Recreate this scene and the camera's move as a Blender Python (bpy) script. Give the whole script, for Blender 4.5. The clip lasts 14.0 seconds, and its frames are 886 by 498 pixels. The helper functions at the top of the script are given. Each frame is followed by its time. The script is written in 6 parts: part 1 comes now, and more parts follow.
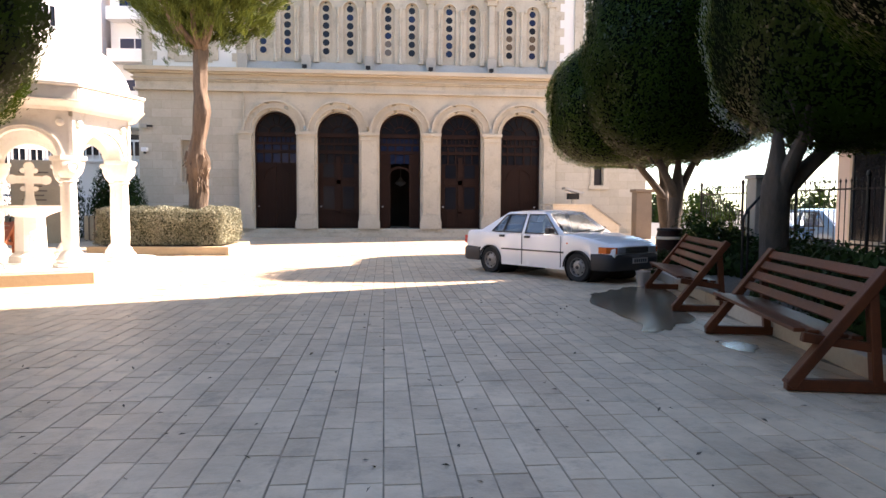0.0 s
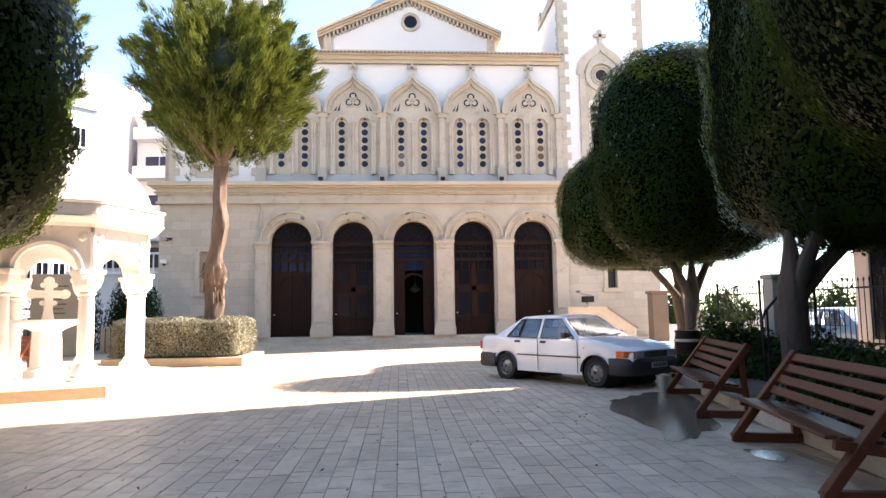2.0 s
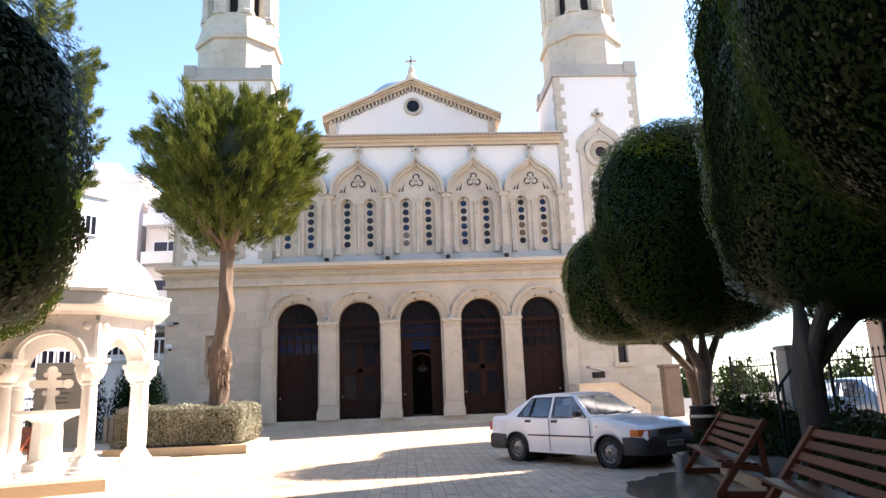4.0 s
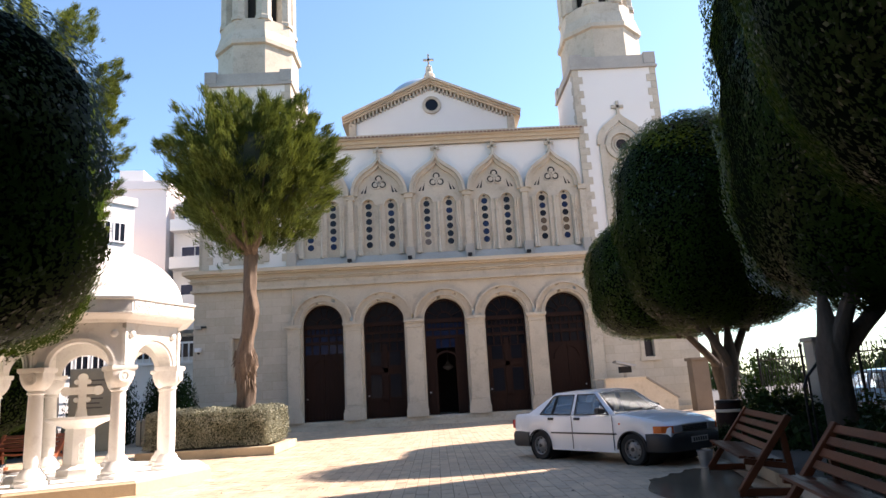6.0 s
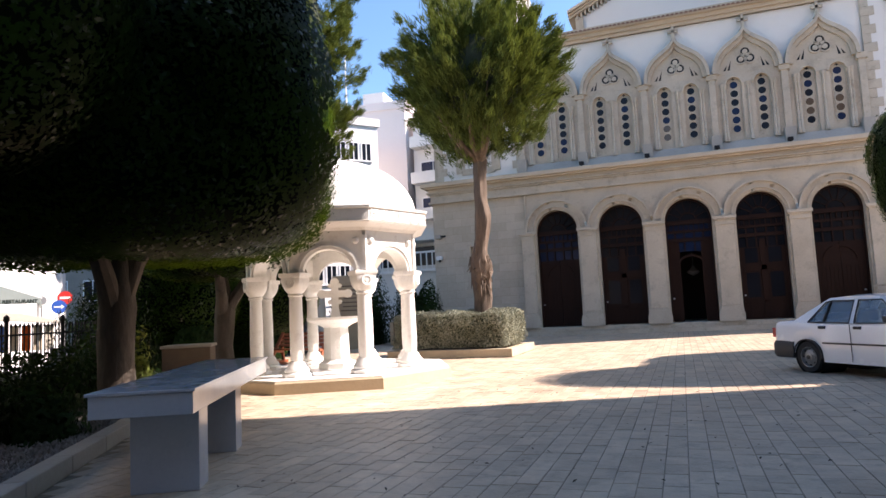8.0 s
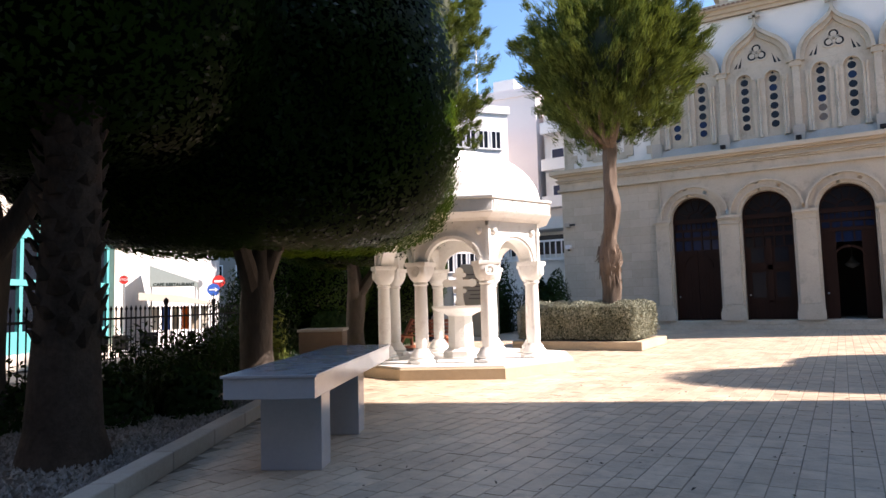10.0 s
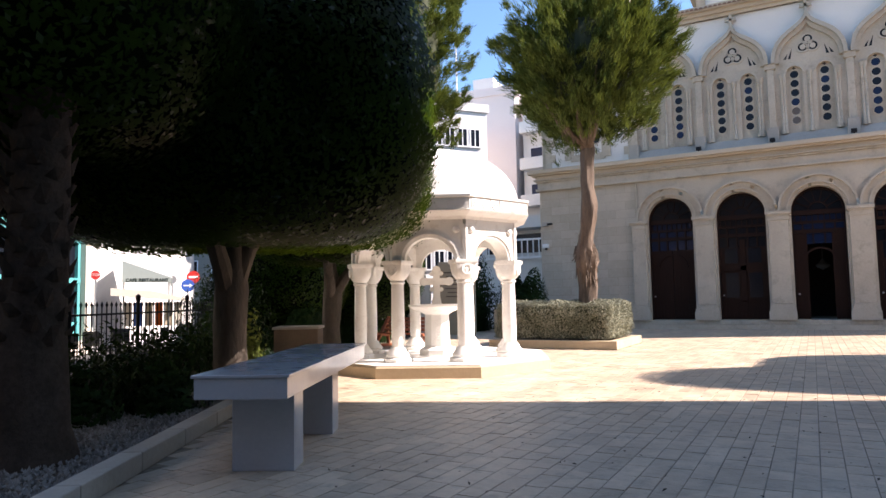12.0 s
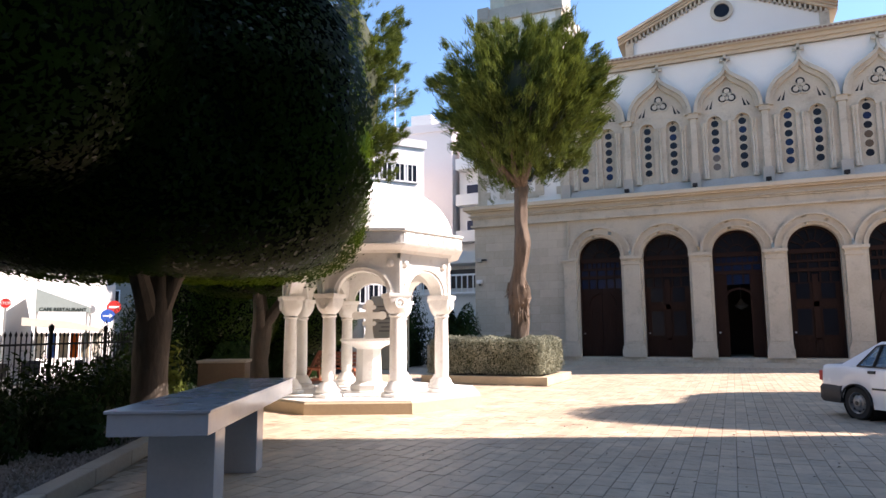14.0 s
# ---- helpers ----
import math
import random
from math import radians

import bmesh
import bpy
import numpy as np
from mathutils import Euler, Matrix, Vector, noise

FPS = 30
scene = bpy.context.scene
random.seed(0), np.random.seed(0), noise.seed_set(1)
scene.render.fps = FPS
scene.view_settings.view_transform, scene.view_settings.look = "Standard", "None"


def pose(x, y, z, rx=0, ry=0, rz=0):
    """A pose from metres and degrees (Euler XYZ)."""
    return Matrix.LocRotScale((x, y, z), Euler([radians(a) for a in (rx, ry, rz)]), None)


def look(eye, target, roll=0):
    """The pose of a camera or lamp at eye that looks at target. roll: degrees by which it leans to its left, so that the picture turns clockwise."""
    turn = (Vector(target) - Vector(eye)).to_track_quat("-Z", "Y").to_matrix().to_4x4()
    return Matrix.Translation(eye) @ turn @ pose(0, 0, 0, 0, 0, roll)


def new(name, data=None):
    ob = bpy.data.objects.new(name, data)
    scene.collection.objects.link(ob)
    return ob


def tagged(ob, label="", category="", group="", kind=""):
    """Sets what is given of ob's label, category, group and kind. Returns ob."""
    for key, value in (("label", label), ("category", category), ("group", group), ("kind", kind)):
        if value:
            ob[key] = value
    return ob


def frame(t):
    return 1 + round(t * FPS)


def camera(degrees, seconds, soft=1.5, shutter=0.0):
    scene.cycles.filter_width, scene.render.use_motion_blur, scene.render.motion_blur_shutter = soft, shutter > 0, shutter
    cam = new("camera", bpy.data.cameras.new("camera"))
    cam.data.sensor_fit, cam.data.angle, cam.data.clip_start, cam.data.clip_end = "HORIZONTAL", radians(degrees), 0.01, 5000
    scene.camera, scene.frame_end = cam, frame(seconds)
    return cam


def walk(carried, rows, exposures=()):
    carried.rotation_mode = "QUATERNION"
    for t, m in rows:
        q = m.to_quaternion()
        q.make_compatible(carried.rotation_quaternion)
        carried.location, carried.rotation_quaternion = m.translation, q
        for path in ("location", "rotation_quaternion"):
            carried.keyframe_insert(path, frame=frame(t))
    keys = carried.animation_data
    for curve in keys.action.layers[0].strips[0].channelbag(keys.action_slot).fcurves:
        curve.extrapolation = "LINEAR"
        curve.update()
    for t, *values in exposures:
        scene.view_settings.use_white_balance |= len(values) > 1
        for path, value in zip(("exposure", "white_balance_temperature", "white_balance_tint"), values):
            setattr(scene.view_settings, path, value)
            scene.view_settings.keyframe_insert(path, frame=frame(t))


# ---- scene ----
cam = camera(67.0, 14.0)
PATH = [
    (0, (-0.047, -0.194, 1.317), (0.128, 1.795, 1.194), 0.3),
    (0.5, (-0.035, -0.19, 1.315), (0.124, 1.803, 1.286), 0.3),
    (1, (-0.038, -0.193, 1.326), (0.114, 1.801, 1.351), 0.1),
    (1.5, (-0.045, -0.212, 1.351), (0.095, 1.78, 1.451), -0.4),
    (2, (-0.023, -0.186, 1.343), (0.109, 1.801, 1.533), -0.8),
    (2.5, (-0.011, -0.181, 1.348), (0.119, 1.793, 1.637), -1.3),
    (3, (-0.007, -0.171, 1.352), (0.125, 1.792, 1.711), -1.6),
    (3.5, (-0.005, -0.163, 1.361), (0.118, 1.789, 1.779), -2.0),
    (6, (0.147, -0.216, 1.426), (0.188, 1.741, 1.838), -3.3),
    (6.5, (0.163, -0.123, 1.422), (0.017, 1.846, 1.745), -1.9),
    (7, (0.184, 0.073, 1.415), (-0.115, 2.036, 1.653), -2.2),
    (7.5, (0.181, 0.328, 1.403), (-0.245, 2.273, 1.591), -1.8),
    (8, (0.183, 0.536, 1.357), (-0.478, 2.415, 1.538), -2.8),
    (8.5, (0.268, 0.594, 1.386), (-0.625, 2.375, 1.563), -1.4),
    (9, (0.328, 0.593, 1.394), (-0.672, 2.318, 1.554), -2.2),
    (11.5, (0.315, 0.631, 1.439), (-0.689, 2.354, 1.596), -0.7),
    (12, (0.332, 0.634, 1.436), (-0.629, 2.382, 1.584), -1.1),
    (12.5, (0.338, 0.637, 1.439), (-0.595, 2.401, 1.58), -0.9),
    (13, (0.332, 0.662, 1.438), (-0.537, 2.457, 1.59), -0.6),
    (13.5, (0.347, 0.659, 1.426), (-0.465, 2.476, 1.62), -0.5),
    (14, (0.348, 0.652, 1.433), (-0.434, 2.476, 1.681), -0.4),
]
EXPOSURES = ((0.0, 2.34, 8000, 29), (2.0, 2.42, 7700, 28), (3.7, 2.22, 7500, 28), (5.8, 1.60, 7350, 26), (7.0, 1.42, 7000, 25), (9.0, 1.42, 6850, 25), (11.3, 1.42, 6850, 25), (14.0, 1.46, 6850, 25))
walk(cam, [(t, look(eye, target, roll)) for t, eye, target, roll in PATH], EXPOSURES)

# ---- light: winter sun from behind the church, on the right ----
SUN = Vector((1.0, 0.42, 0.95)).normalized()
world = bpy.data.worlds.new("world")
scene.world = world
world.use_nodes = True
wt = world.node_tree
sky = wt.nodes.new("ShaderNodeTexSky")
sky.sky_type, sky.sun_disc = "NISHITA", False
sky.sun_elevation = math.asin(SUN.z)
sky.sun_rotation = math.atan2(SUN.x, SUN.y)
sky.air_density, sky.dust_density, sky.ozone_density = 1.0, 0.5, 1.2
clear = wt.nodes.new("ShaderNodeMix")
clear.data_type, clear.blend_type = "RGBA", "MULTIPLY"
clear.inputs[0].default_value = 1.0
wt.links.new(sky.outputs[0], clear.inputs[6])
clear.inputs[7].default_value = (0.74, 1.05, 1.16, 1)
wt.links.new(clear.outputs[2], wt.nodes["Background"].inputs[0])
wt.nodes["Background"].inputs[1].default_value = 0.10
sun = new("sun", bpy.data.lights.new("sun", "SUN"))
sun.data.energy, sun.data.angle, sun.data.color = 5.0, radians(0.5), (1.0, 0.955, 0.88)
sun.matrix_world = look(SUN * 60, (0, 0, 0))


# ---- materials ----
def ramp(nt, fac, lo, hi, c0, c1):
    r = nt.nodes.new("ShaderNodeValToRGB")
    r.color_ramp.elements[0].position, r.color_ramp.elements[1].position = lo, hi
    r.color_ramp.elements[0].color, r.color_ramp.elements[1].color = (*c0, 1), (*c1, 1)
    nt.links.new(fac, r.inputs[0])
    return r.outputs[0]


def noise_tex(nt, vec, scale, detail=4.0, rough=0.6):
    n = nt.nodes.new("ShaderNodeTexNoise")
    n.inputs["Scale"].default_value, n.inputs["Detail"].default_value, n.inputs["Roughness"].default_value = scale, detail, rough
    nt.links.new(vec, n.inputs["Vector"])
    return n.outputs["Fac"]


def mix(nt, fac, a, b, kind="MIX"):
    m = nt.nodes.new("ShaderNodeMix")
    m.data_type, m.blend_type = "RGBA", kind
    if hasattr(fac, "links"):
        nt.links.new(fac, m.inputs[0])
    else:
        m.inputs[0].default_value = fac
    for v, i in ((a, 6), (b, 7)):
        if hasattr(v, "links"):
            nt.links.new(v, m.inputs[i])
        else:
            m.inputs[i].default_value = (*v, 1)
    return m.outputs[2]


def material(name, base, dark, rough=0.7, coarse=0.8, fine=14.0, bump=0.15, metal=0.0, vary=0.0, island=0.0,
             spec=0.5, stretch=(1, 1, 1), coat=0.0, gloss_vary=0.1, stain=None, bricks=None):
    """A surface with two scales of colour, relief and gloss; vary: by object, island: by loose piece."""
    m = bpy.data.materials.new(name)
    m.use_nodes = True
    nt = m.node_tree
    b = nt.nodes["Principled BSDF"]
    tc = nt.nodes.new("ShaderNodeTexCoord")
    geo = nt.nodes.new("ShaderNodeNewGeometry")
    mp = nt.nodes.new("ShaderNodeMapping")
    mp.inputs["Scale"].default_value = stretch
    nt.links.new(geo.outputs["Position"], mp.inputs["Vector"])
    vec = mp.outputs[0]
    big, small = noise_tex(nt, vec, coarse, 3), noise_tex(nt, vec, fine, 5, 0.7)
    col = ramp(nt, big, 0.3, 0.7, dark, base)
    col = mix(nt, 0.45, col, ramp(nt, small, 0.25, 0.75, dark, base))
    if stain:
        s = noise_tex(nt, vec, coarse * 2.3, 6, 0.75)
        r = nt.nodes.new("ShaderNodeValToRGB")
        r.color_ramp.elements[0].position, r.color_ramp.elements[1].position = 0.52, 0.72
        nt.links.new(s, r.inputs[0])
        col = mix(nt, r.outputs[0], col, stain)
    height = small
    if bricks:
        br = nt.nodes.new("ShaderNodeTexBrick")
        wide, high, joint = bricks
        sw = nt.nodes.new("ShaderNodeSeparateXYZ")
        nt.links.new(geo.outputs["Position"], sw.inputs[0])
        add = nt.nodes.new("ShaderNodeMath")
        nt.links.new(sw.outputs[0], add.inputs[0])
        nt.links.new(sw.outputs[1], add.inputs[1])
        cb = nt.nodes.new("ShaderNodeCombineXYZ")
        nt.links.new(add.outputs[0], cb.inputs[0])
        nt.links.new(sw.outputs[2], cb.inputs[1])
        nt.links.new(cb.outputs[0], br.inputs["Vector"])
        br.inputs["Scale"].default_value = 1.0
        br.inputs["Brick Width"].default_value, br.inputs["Row Height"].default_value = wide, high
        br.inputs["Mortar Size"].default_value = joint
        br.inputs["Mortar Smooth"].default_value = 0.3
        br.inputs["Color1"].default_value, br.inputs["Color2"].default_value = (1, 1, 1, 1), (0.86, 0.85, 0.82, 1)
        br.inputs["Mortar"].default_value = (0.78, 0.75, 0.7, 1)
        col = mix(nt, 1.0, col, br.outputs["Color"], "MULTIPLY")
    if vary or island:
        if island:
            rnd = geo.outputs["Random Per Island"]
        else:
            rnd = nt.nodes.new("ShaderNodeObjectInfo").outputs["Random"]
        k = max(vary, island)
        hsv = nt.nodes.new("ShaderNodeHueSaturation")
        mr = nt.nodes.new("ShaderNodeMapRange")
        mr.inputs["To Min"].default_value, mr.inputs["To Max"].default_value = 1 - k, 1 + k
        nt.links.new(rnd, mr.inputs["Value"])
        nt.links.new(mr.outputs[0], hsv.inputs["Value"])
        nt.links.new(col, hsv.inputs["Color"])
        col = hsv.outputs[0]
    nt.links.new(col, b.inputs["Base Color"])
    rr = nt.nodes.new("ShaderNodeMapRange")
    rr.inputs["To Min"].default_value, rr.inputs["To Max"].default_value = max(0.02, rough - gloss_vary), min(1, rough + gloss_vary)
    nt.links.new(big, rr.inputs["Value"])
    nt.links.new(rr.outputs[0], b.inputs["Roughness"])
    b.inputs["Metallic"].default_value = metal
    b.inputs["Specular IOR Level"].default_value = spec
    b.inputs["Coat Weight"].default_value = coat
    b.inputs["Coat Roughness"].default_value = 0.05
    if bump:
        bp = nt.nodes.new("ShaderNodeBump")
        bp.inputs["Strength"].default_value, bp.inputs["Distance"].default_value = bump, 0.02
        nt.links.new(height, bp.inputs["Height"])
        nt.links.new(bp.outputs[0], b.inputs["Normal"])
    return m


def glass(name, tint, rough=0.03):
    m = bpy.data.materials.new(name)
    m.use_nodes = True
    b = m.node_tree.nodes["Principled BSDF"]
    b.inputs["Base Color"].default_value = (*tint, 1)
    b.inputs["Roughness"].default_value = rough
    b.inputs["Transmission Weight"].default_value = 0.9
    b.inputs["IOR"].default_value = 1.45
    return m


def leafy(name, lo, hi, rough=0.45, spec=0.1, through_light=(0.006, 0.010, 0.0015)):
    """Leaves: a few of them glossy, all of them letting some light through."""
    m = material(name, hi, lo, rough, coarse=1.2, fine=9, bump=0, island=0.5, spec=spec)
    nt = m.node_tree
    b = nt.nodes["Principled BSDF"]
    pick = nt.nodes.new("ShaderNodeMapRange")
    pick.inputs["From Min"].default_value, pick.inputs["From Max"].default_value = 0.90, 0.97
    pick.inputs["To Min"].default_value, pick.inputs["To Max"].default_value = 0.03, spec
    nt.links.new(nt.nodes.new("ShaderNodeNewGeometry").outputs["Random Per Island"], pick.inputs["Value"])
    nt.links.new(pick.outputs[0], b.inputs["Specular IOR Level"])
    tl = nt.nodes.new("ShaderNodeBsdfTranslucent")
    tl.inputs["Color"].default_value = (*through_light, 1)
    both = nt.nodes.new("ShaderNodeAddShader")
    nt.links.new(b.outputs[0], both.inputs[0])
    nt.links.new(tl.outputs[0], both.inputs[1])
    nt.links.new(both.outputs[0], nt.nodes["Material Output"].inputs["Surface"])
    return m


M = {
    "stone": material("ashlar_limestone", (0.60, 0.54, 0.44), (0.44, 0.39, 0.31), 0.85, 0.5, 9, 0.25, bricks=(0.85, 0.37, 0.008), stain=(0.46, 0.41, 0.33)),
    "trimstone": material("carved_limestone", (0.59, 0.53, 0.425), (0.40, 0.345, 0.265), 0.8, 0.8, 14, 0.3, stain=(0.34, 0.295, 0.23)),
    "slabstone": material("dull_grey_slab", (0.27, 0.25, 0.22), (0.19, 0.175, 0.155), 0.9, 1.0, 14, 0.2),
    "greystone": material("weathered_sill_stone", (0.46, 0.43, 0.375), (0.31, 0.29, 0.255), 0.85, 0.8, 12, 0.3),
    "render": material("white_render", (0.80, 0.78, 0.73), (0.72, 0.70, 0.66), 0.9, 0.35, 20, 0.08),
    "ochre": material("ochre_cornice_stone", (0.62, 0.53, 0.40), (0.48, 0.39, 0.28), 0.85, 0.7, 12, 0.25),
    "marble": material("white_marble", (0.88, 0.86, 0.81), (0.80, 0.775, 0.725), 0.35, 2.2, 24, 0.03, stain=(0.70, 0.66, 0.61)),
    "greymarble": material("pale_grey_marble", (0.46, 0.47, 0.49), (0.37, 0.38, 0.41), 0.18, 3.0, 30, 0.02, coat=0.2),
    "paver": material("worn_stone_paver", (0.68, 0.525, 0.375), (0.35, 0.263, 0.185), 0.46, 1.3, 7, 0.5, island=0.12, stain=(0.29, 0.225, 0.165), gloss_vary=0.16),
    "paverpart": material("worn_stone_paver_near", (0.68, 0.525, 0.375), (0.35, 0.263, 0.185), 0.46, 1.3, 7, 0.5, vary=0.12, stain=(0.29, 0.225, 0.165), gloss_vary=0.16),
    "joint": material("dusty_joint", (0.50, 0.39, 0.28), (0.015, 0.012, 0.010), 0.9, 1.2, 9, 0.3),
    "kerb": material("sandstone_kerb", (0.52, 0.42, 0.28), (0.38, 0.30, 0.20), 0.85, 1.2, 18, 0.3, vary=0.08),
    "wood": material("dark_door_wood", (0.028, 0.012, 0.008), (0.013, 0.006, 0.005), 0.5, 1.5, 22, 0.15, stretch=(4, 4, 0.5), spec=0.12),
    "bench": material("varnished_bench_wood", (0.135, 0.036, 0.012), (0.06, 0.017, 0.007), 0.42, 2.0, 26, 0.15, vary=0.15, spec=0.25),
    "redbench": material("orange_bench_wood", (0.45, 0.14, 0.06), (0.30, 0.09, 0.04), 0.5, 2.0, 26, 0.1, vary=0.1),
    "bark": material("grey_ficus_bark", (0.12, 0.094, 0.072), (0.03, 0.024, 0.019), 0.9, 3.5, 16, 1.0, stretch=(1, 1, 0.35)),
    "pinebark": material("shredding_red_bark", (0.22, 0.155, 0.108), (0.045, 0.031, 0.022), 0.95, 3, 20, 1.0, stretch=(2.4, 2.4, 0.3)),
    "palmbark": material("palm_bark", (0.085, 0.058, 0.042), (0.022, 0.016, 0.012), 0.95, 3, 24, 0.8, island=0.25, spec=0.1),
    # leaf colours far below real ficus: the crowns' deep shade is in them
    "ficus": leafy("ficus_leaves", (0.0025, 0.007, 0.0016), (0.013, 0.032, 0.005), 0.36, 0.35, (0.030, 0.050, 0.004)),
    # near-black colour stands in for the shade inside the crowns
    "ficuscore": material("ficus_inner_shade", (0.006, 0.011, 0.004), (0.002, 0.004, 0.002), 0.95, 3, 20, 0.5, spec=0.02),
    "pine": leafy("feathery_needles", (0.016, 0.030, 0.010), (0.135, 0.16, 0.036), 0.6, 0.1, (0.032, 0.040, 0.006)),
    # dark filler colour stands in for shade deep in the foliage
    "pinecore": material("foliage_inner_shade", (0.045, 0.055, 0.02), (0.02, 0.026, 0.01), 0.9, 3, 20, 0.5),
    "hedge": leafy("grey_green_hedge_leaves", (0.13, 0.135, 0.095), (0.36, 0.36, 0.27), 0.6, 0.1, (0.03, 0.03, 0.02)),
    "shrub": leafy("shrub_leaves", (0.005, 0.011, 0.004), (0.019, 0.040, 0.011), 0.5),
    "soil": material("garden_soil", (0.13, 0.10, 0.075), (0.06, 0.048, 0.038), 0.95, 2, 30, 0.8),
    "gravel": material("white_gravel", (0.28, 0.25, 0.22), (0.13, 0.115, 0.10), 0.9, 3, 30, 0.2, island=0.35),
    "iron": material("black_iron", (0.02, 0.02, 0.022), (0.01, 0.01, 0.011), 0.5, 4, 40, 0.1, metal=0.6),
    "carpaint": material("white_car_paint", (0.88, 0.885, 0.89), (0.83, 0.835, 0.84), 0.25, 1, 60, 0.0, coat=0.6),
    "blackplastic": material("black_bumper_plastic", (0.03, 0.031, 0.033), (0.018, 0.018, 0.02), 0.55, 3, 60, 0.1),
    "rubber": material("tyre_rubber", (0.022, 0.022, 0.022), (0.012, 0.012, 0.012), 0.85, 4, 60, 0.2),
    "chrome": material("painted_steel_rim", (0.30, 0.30, 0.30), (0.20, 0.20, 0.20), 0.4, 4, 40, 0.05, metal=0.7),
    "carglass": glass("tinted_car_glass", (0.62, 0.72, 0.78)),
    "orange": material("orange_lens", (0.8, 0.16, 0.02), (0.6, 0.1, 0.015), 0.2, 3, 40, 0.02),
    "lens": material("clear_headlight_lens", (0.45, 0.47, 0.48), (0.3, 0.32, 0.33), 0.1, 3, 40, 0.02, coat=0.5),
    "screen": glass("windscreen_glass", (0.80, 0.86, 0.88)),
    "seatcloth": material("blue_grey_seat_cloth", (0.10, 0.14, 0.22), (0.06, 0.085, 0.14), 0.9, 2, 40, 0.1),
    "plate": material("pale_plate", (0.45, 0.45, 0.42), (0.36, 0.36, 0.34), 0.5, 3, 40, 0.02),
    "darkglass": material("dark_window_glass", (0.010, 0.012, 0.018), (0.006, 0.008, 0.012), 0.2, 1, 20, 0, spec=0.2, gloss_vary=0.03),
    "blueglass": material("blue_stained_glass", (0.009, 0.022, 0.065), (0.006, 0.014, 0.042), 0.2, 1, 20, 0, spec=0.2, gloss_vary=0.03),
    "amberglass": material("amber_stained_glass", (0.12, 0.08, 0.045), (0.08, 0.05, 0.03), 0.15, 1, 20, 0, gloss_vary=0.03),
    # near-black colour paints the shade of the unlit church interiors
    "void": material("dark_interior_shade", (0.05, 0.042, 0.035), (0.03, 0.025, 0.02), 0.9, 1, 10, 0),
    "roof": material("red_roof_tile", (0.30, 0.17, 0.11), (0.18, 0.10, 0.07), 0.85, 1, 14, 0.3),
    "lead": material("blue_lead_dome", (0.30, 0.40, 0.47), (0.22, 0.31, 0.37), 0.5, 0.6, 12, 0.1),
    "pinkwall": material("pale_pink_render", (0.78, 0.69, 0.66), (0.71, 0.62, 0.59), 0.9, 0.25, 8, 0.05),
    "whitewall": material("white_city_render", (0.76, 0.74, 0.71), (0.66, 0.64, 0.61), 0.9, 0.25, 8, 0.05),
    "cafewall": material("cream_cafe_render", (0.70, 0.64, 0.54), (0.58, 0.52, 0.43), 0.9, 0.4, 10, 0.08),
    "teal": material("turquoise_paint", (0.10, 0.42, 0.42), (0.07, 0.33, 0.33), 0.5, 1, 20, 0.05),
    # awning cloth in its shaded tone, the shade put into the colour
    "awning": material("shaded_awning_cloth", (0.30, 0.35, 0.33), (0.24, 0.28, 0.265), 0.9, 1, 20, 0.05),
    "awninggreen": material("grey_green_valance", (0.02, 0.035, 0.03), (0.014, 0.025, 0.02), 0.9, 1, 20, 0.05),
    "asphalt": material("street_asphalt", (0.065, 0.064, 0.062), (0.04, 0.04, 0.04), 0.9, 0.8, 40, 0.3),
    "signred": material("red_sign_enamel", (0.55, 0.03, 0.025), (0.45, 0.025, 0.02), 0.4, 2, 20, 0),
    "signblue": material("blue_sign_enamel", (0.03, 0.11, 0.45), (0.025, 0.09, 0.36), 0.4, 2, 20, 0),
    "signwhite": material("white_sign_enamel", (0.8, 0.8, 0.8), (0.72, 0.72, 0.72), 0.4, 2, 20, 0),
    "steel": material("galvanised_steel", (0.45, 0.46, 0.47), (0.34, 0.35, 0.36), 0.45, 3, 30, 0.05, metal=0.8),
    "brownstone": material("brown_stone_box", (0.22, 0.165, 0.12), (0.14, 0.105, 0.075), 0.85, 1.4, 18, 0.3),
    "bluecar": material("blue_car_paint", (0.12, 0.26, 0.45), (0.09, 0.2, 0.37), 0.25, 1, 50, 0, coat=0.6),
    "palekerb": material("pale_worn_kerb_stone", (0.46, 0.41, 0.34), (0.32, 0.28, 0.23), 0.85, 1.2, 18, 0.3, vary=0.08),
    "wet": material("wet_film", (0.20, 0.155, 0.11), (0.11, 0.085, 0.06), 0.14, 2, 14, 0.15, spec=0.35, gloss_vary=0.03),
}


# ---- mesh helpers ----
def box(bm, x0, x1, y0, y1, z0, z1):
    v = [bm.verts.new(p) for p in ((x0, y0, z0), (x1, y0, z0), (x1, y1, z0), (x0, y1, z0), (x0, y0, z1), (x1, y0, z1), (x1, y1, z1), (x0, y1, z1))]
    for f in ((3, 2, 1, 0), (4, 5, 6, 7), (0, 1, 5, 4), (1, 2, 6, 5), (2, 3, 7, 6), (3, 0, 4, 7)):
        bm.faces.new([v[i] for i in f])
    return v


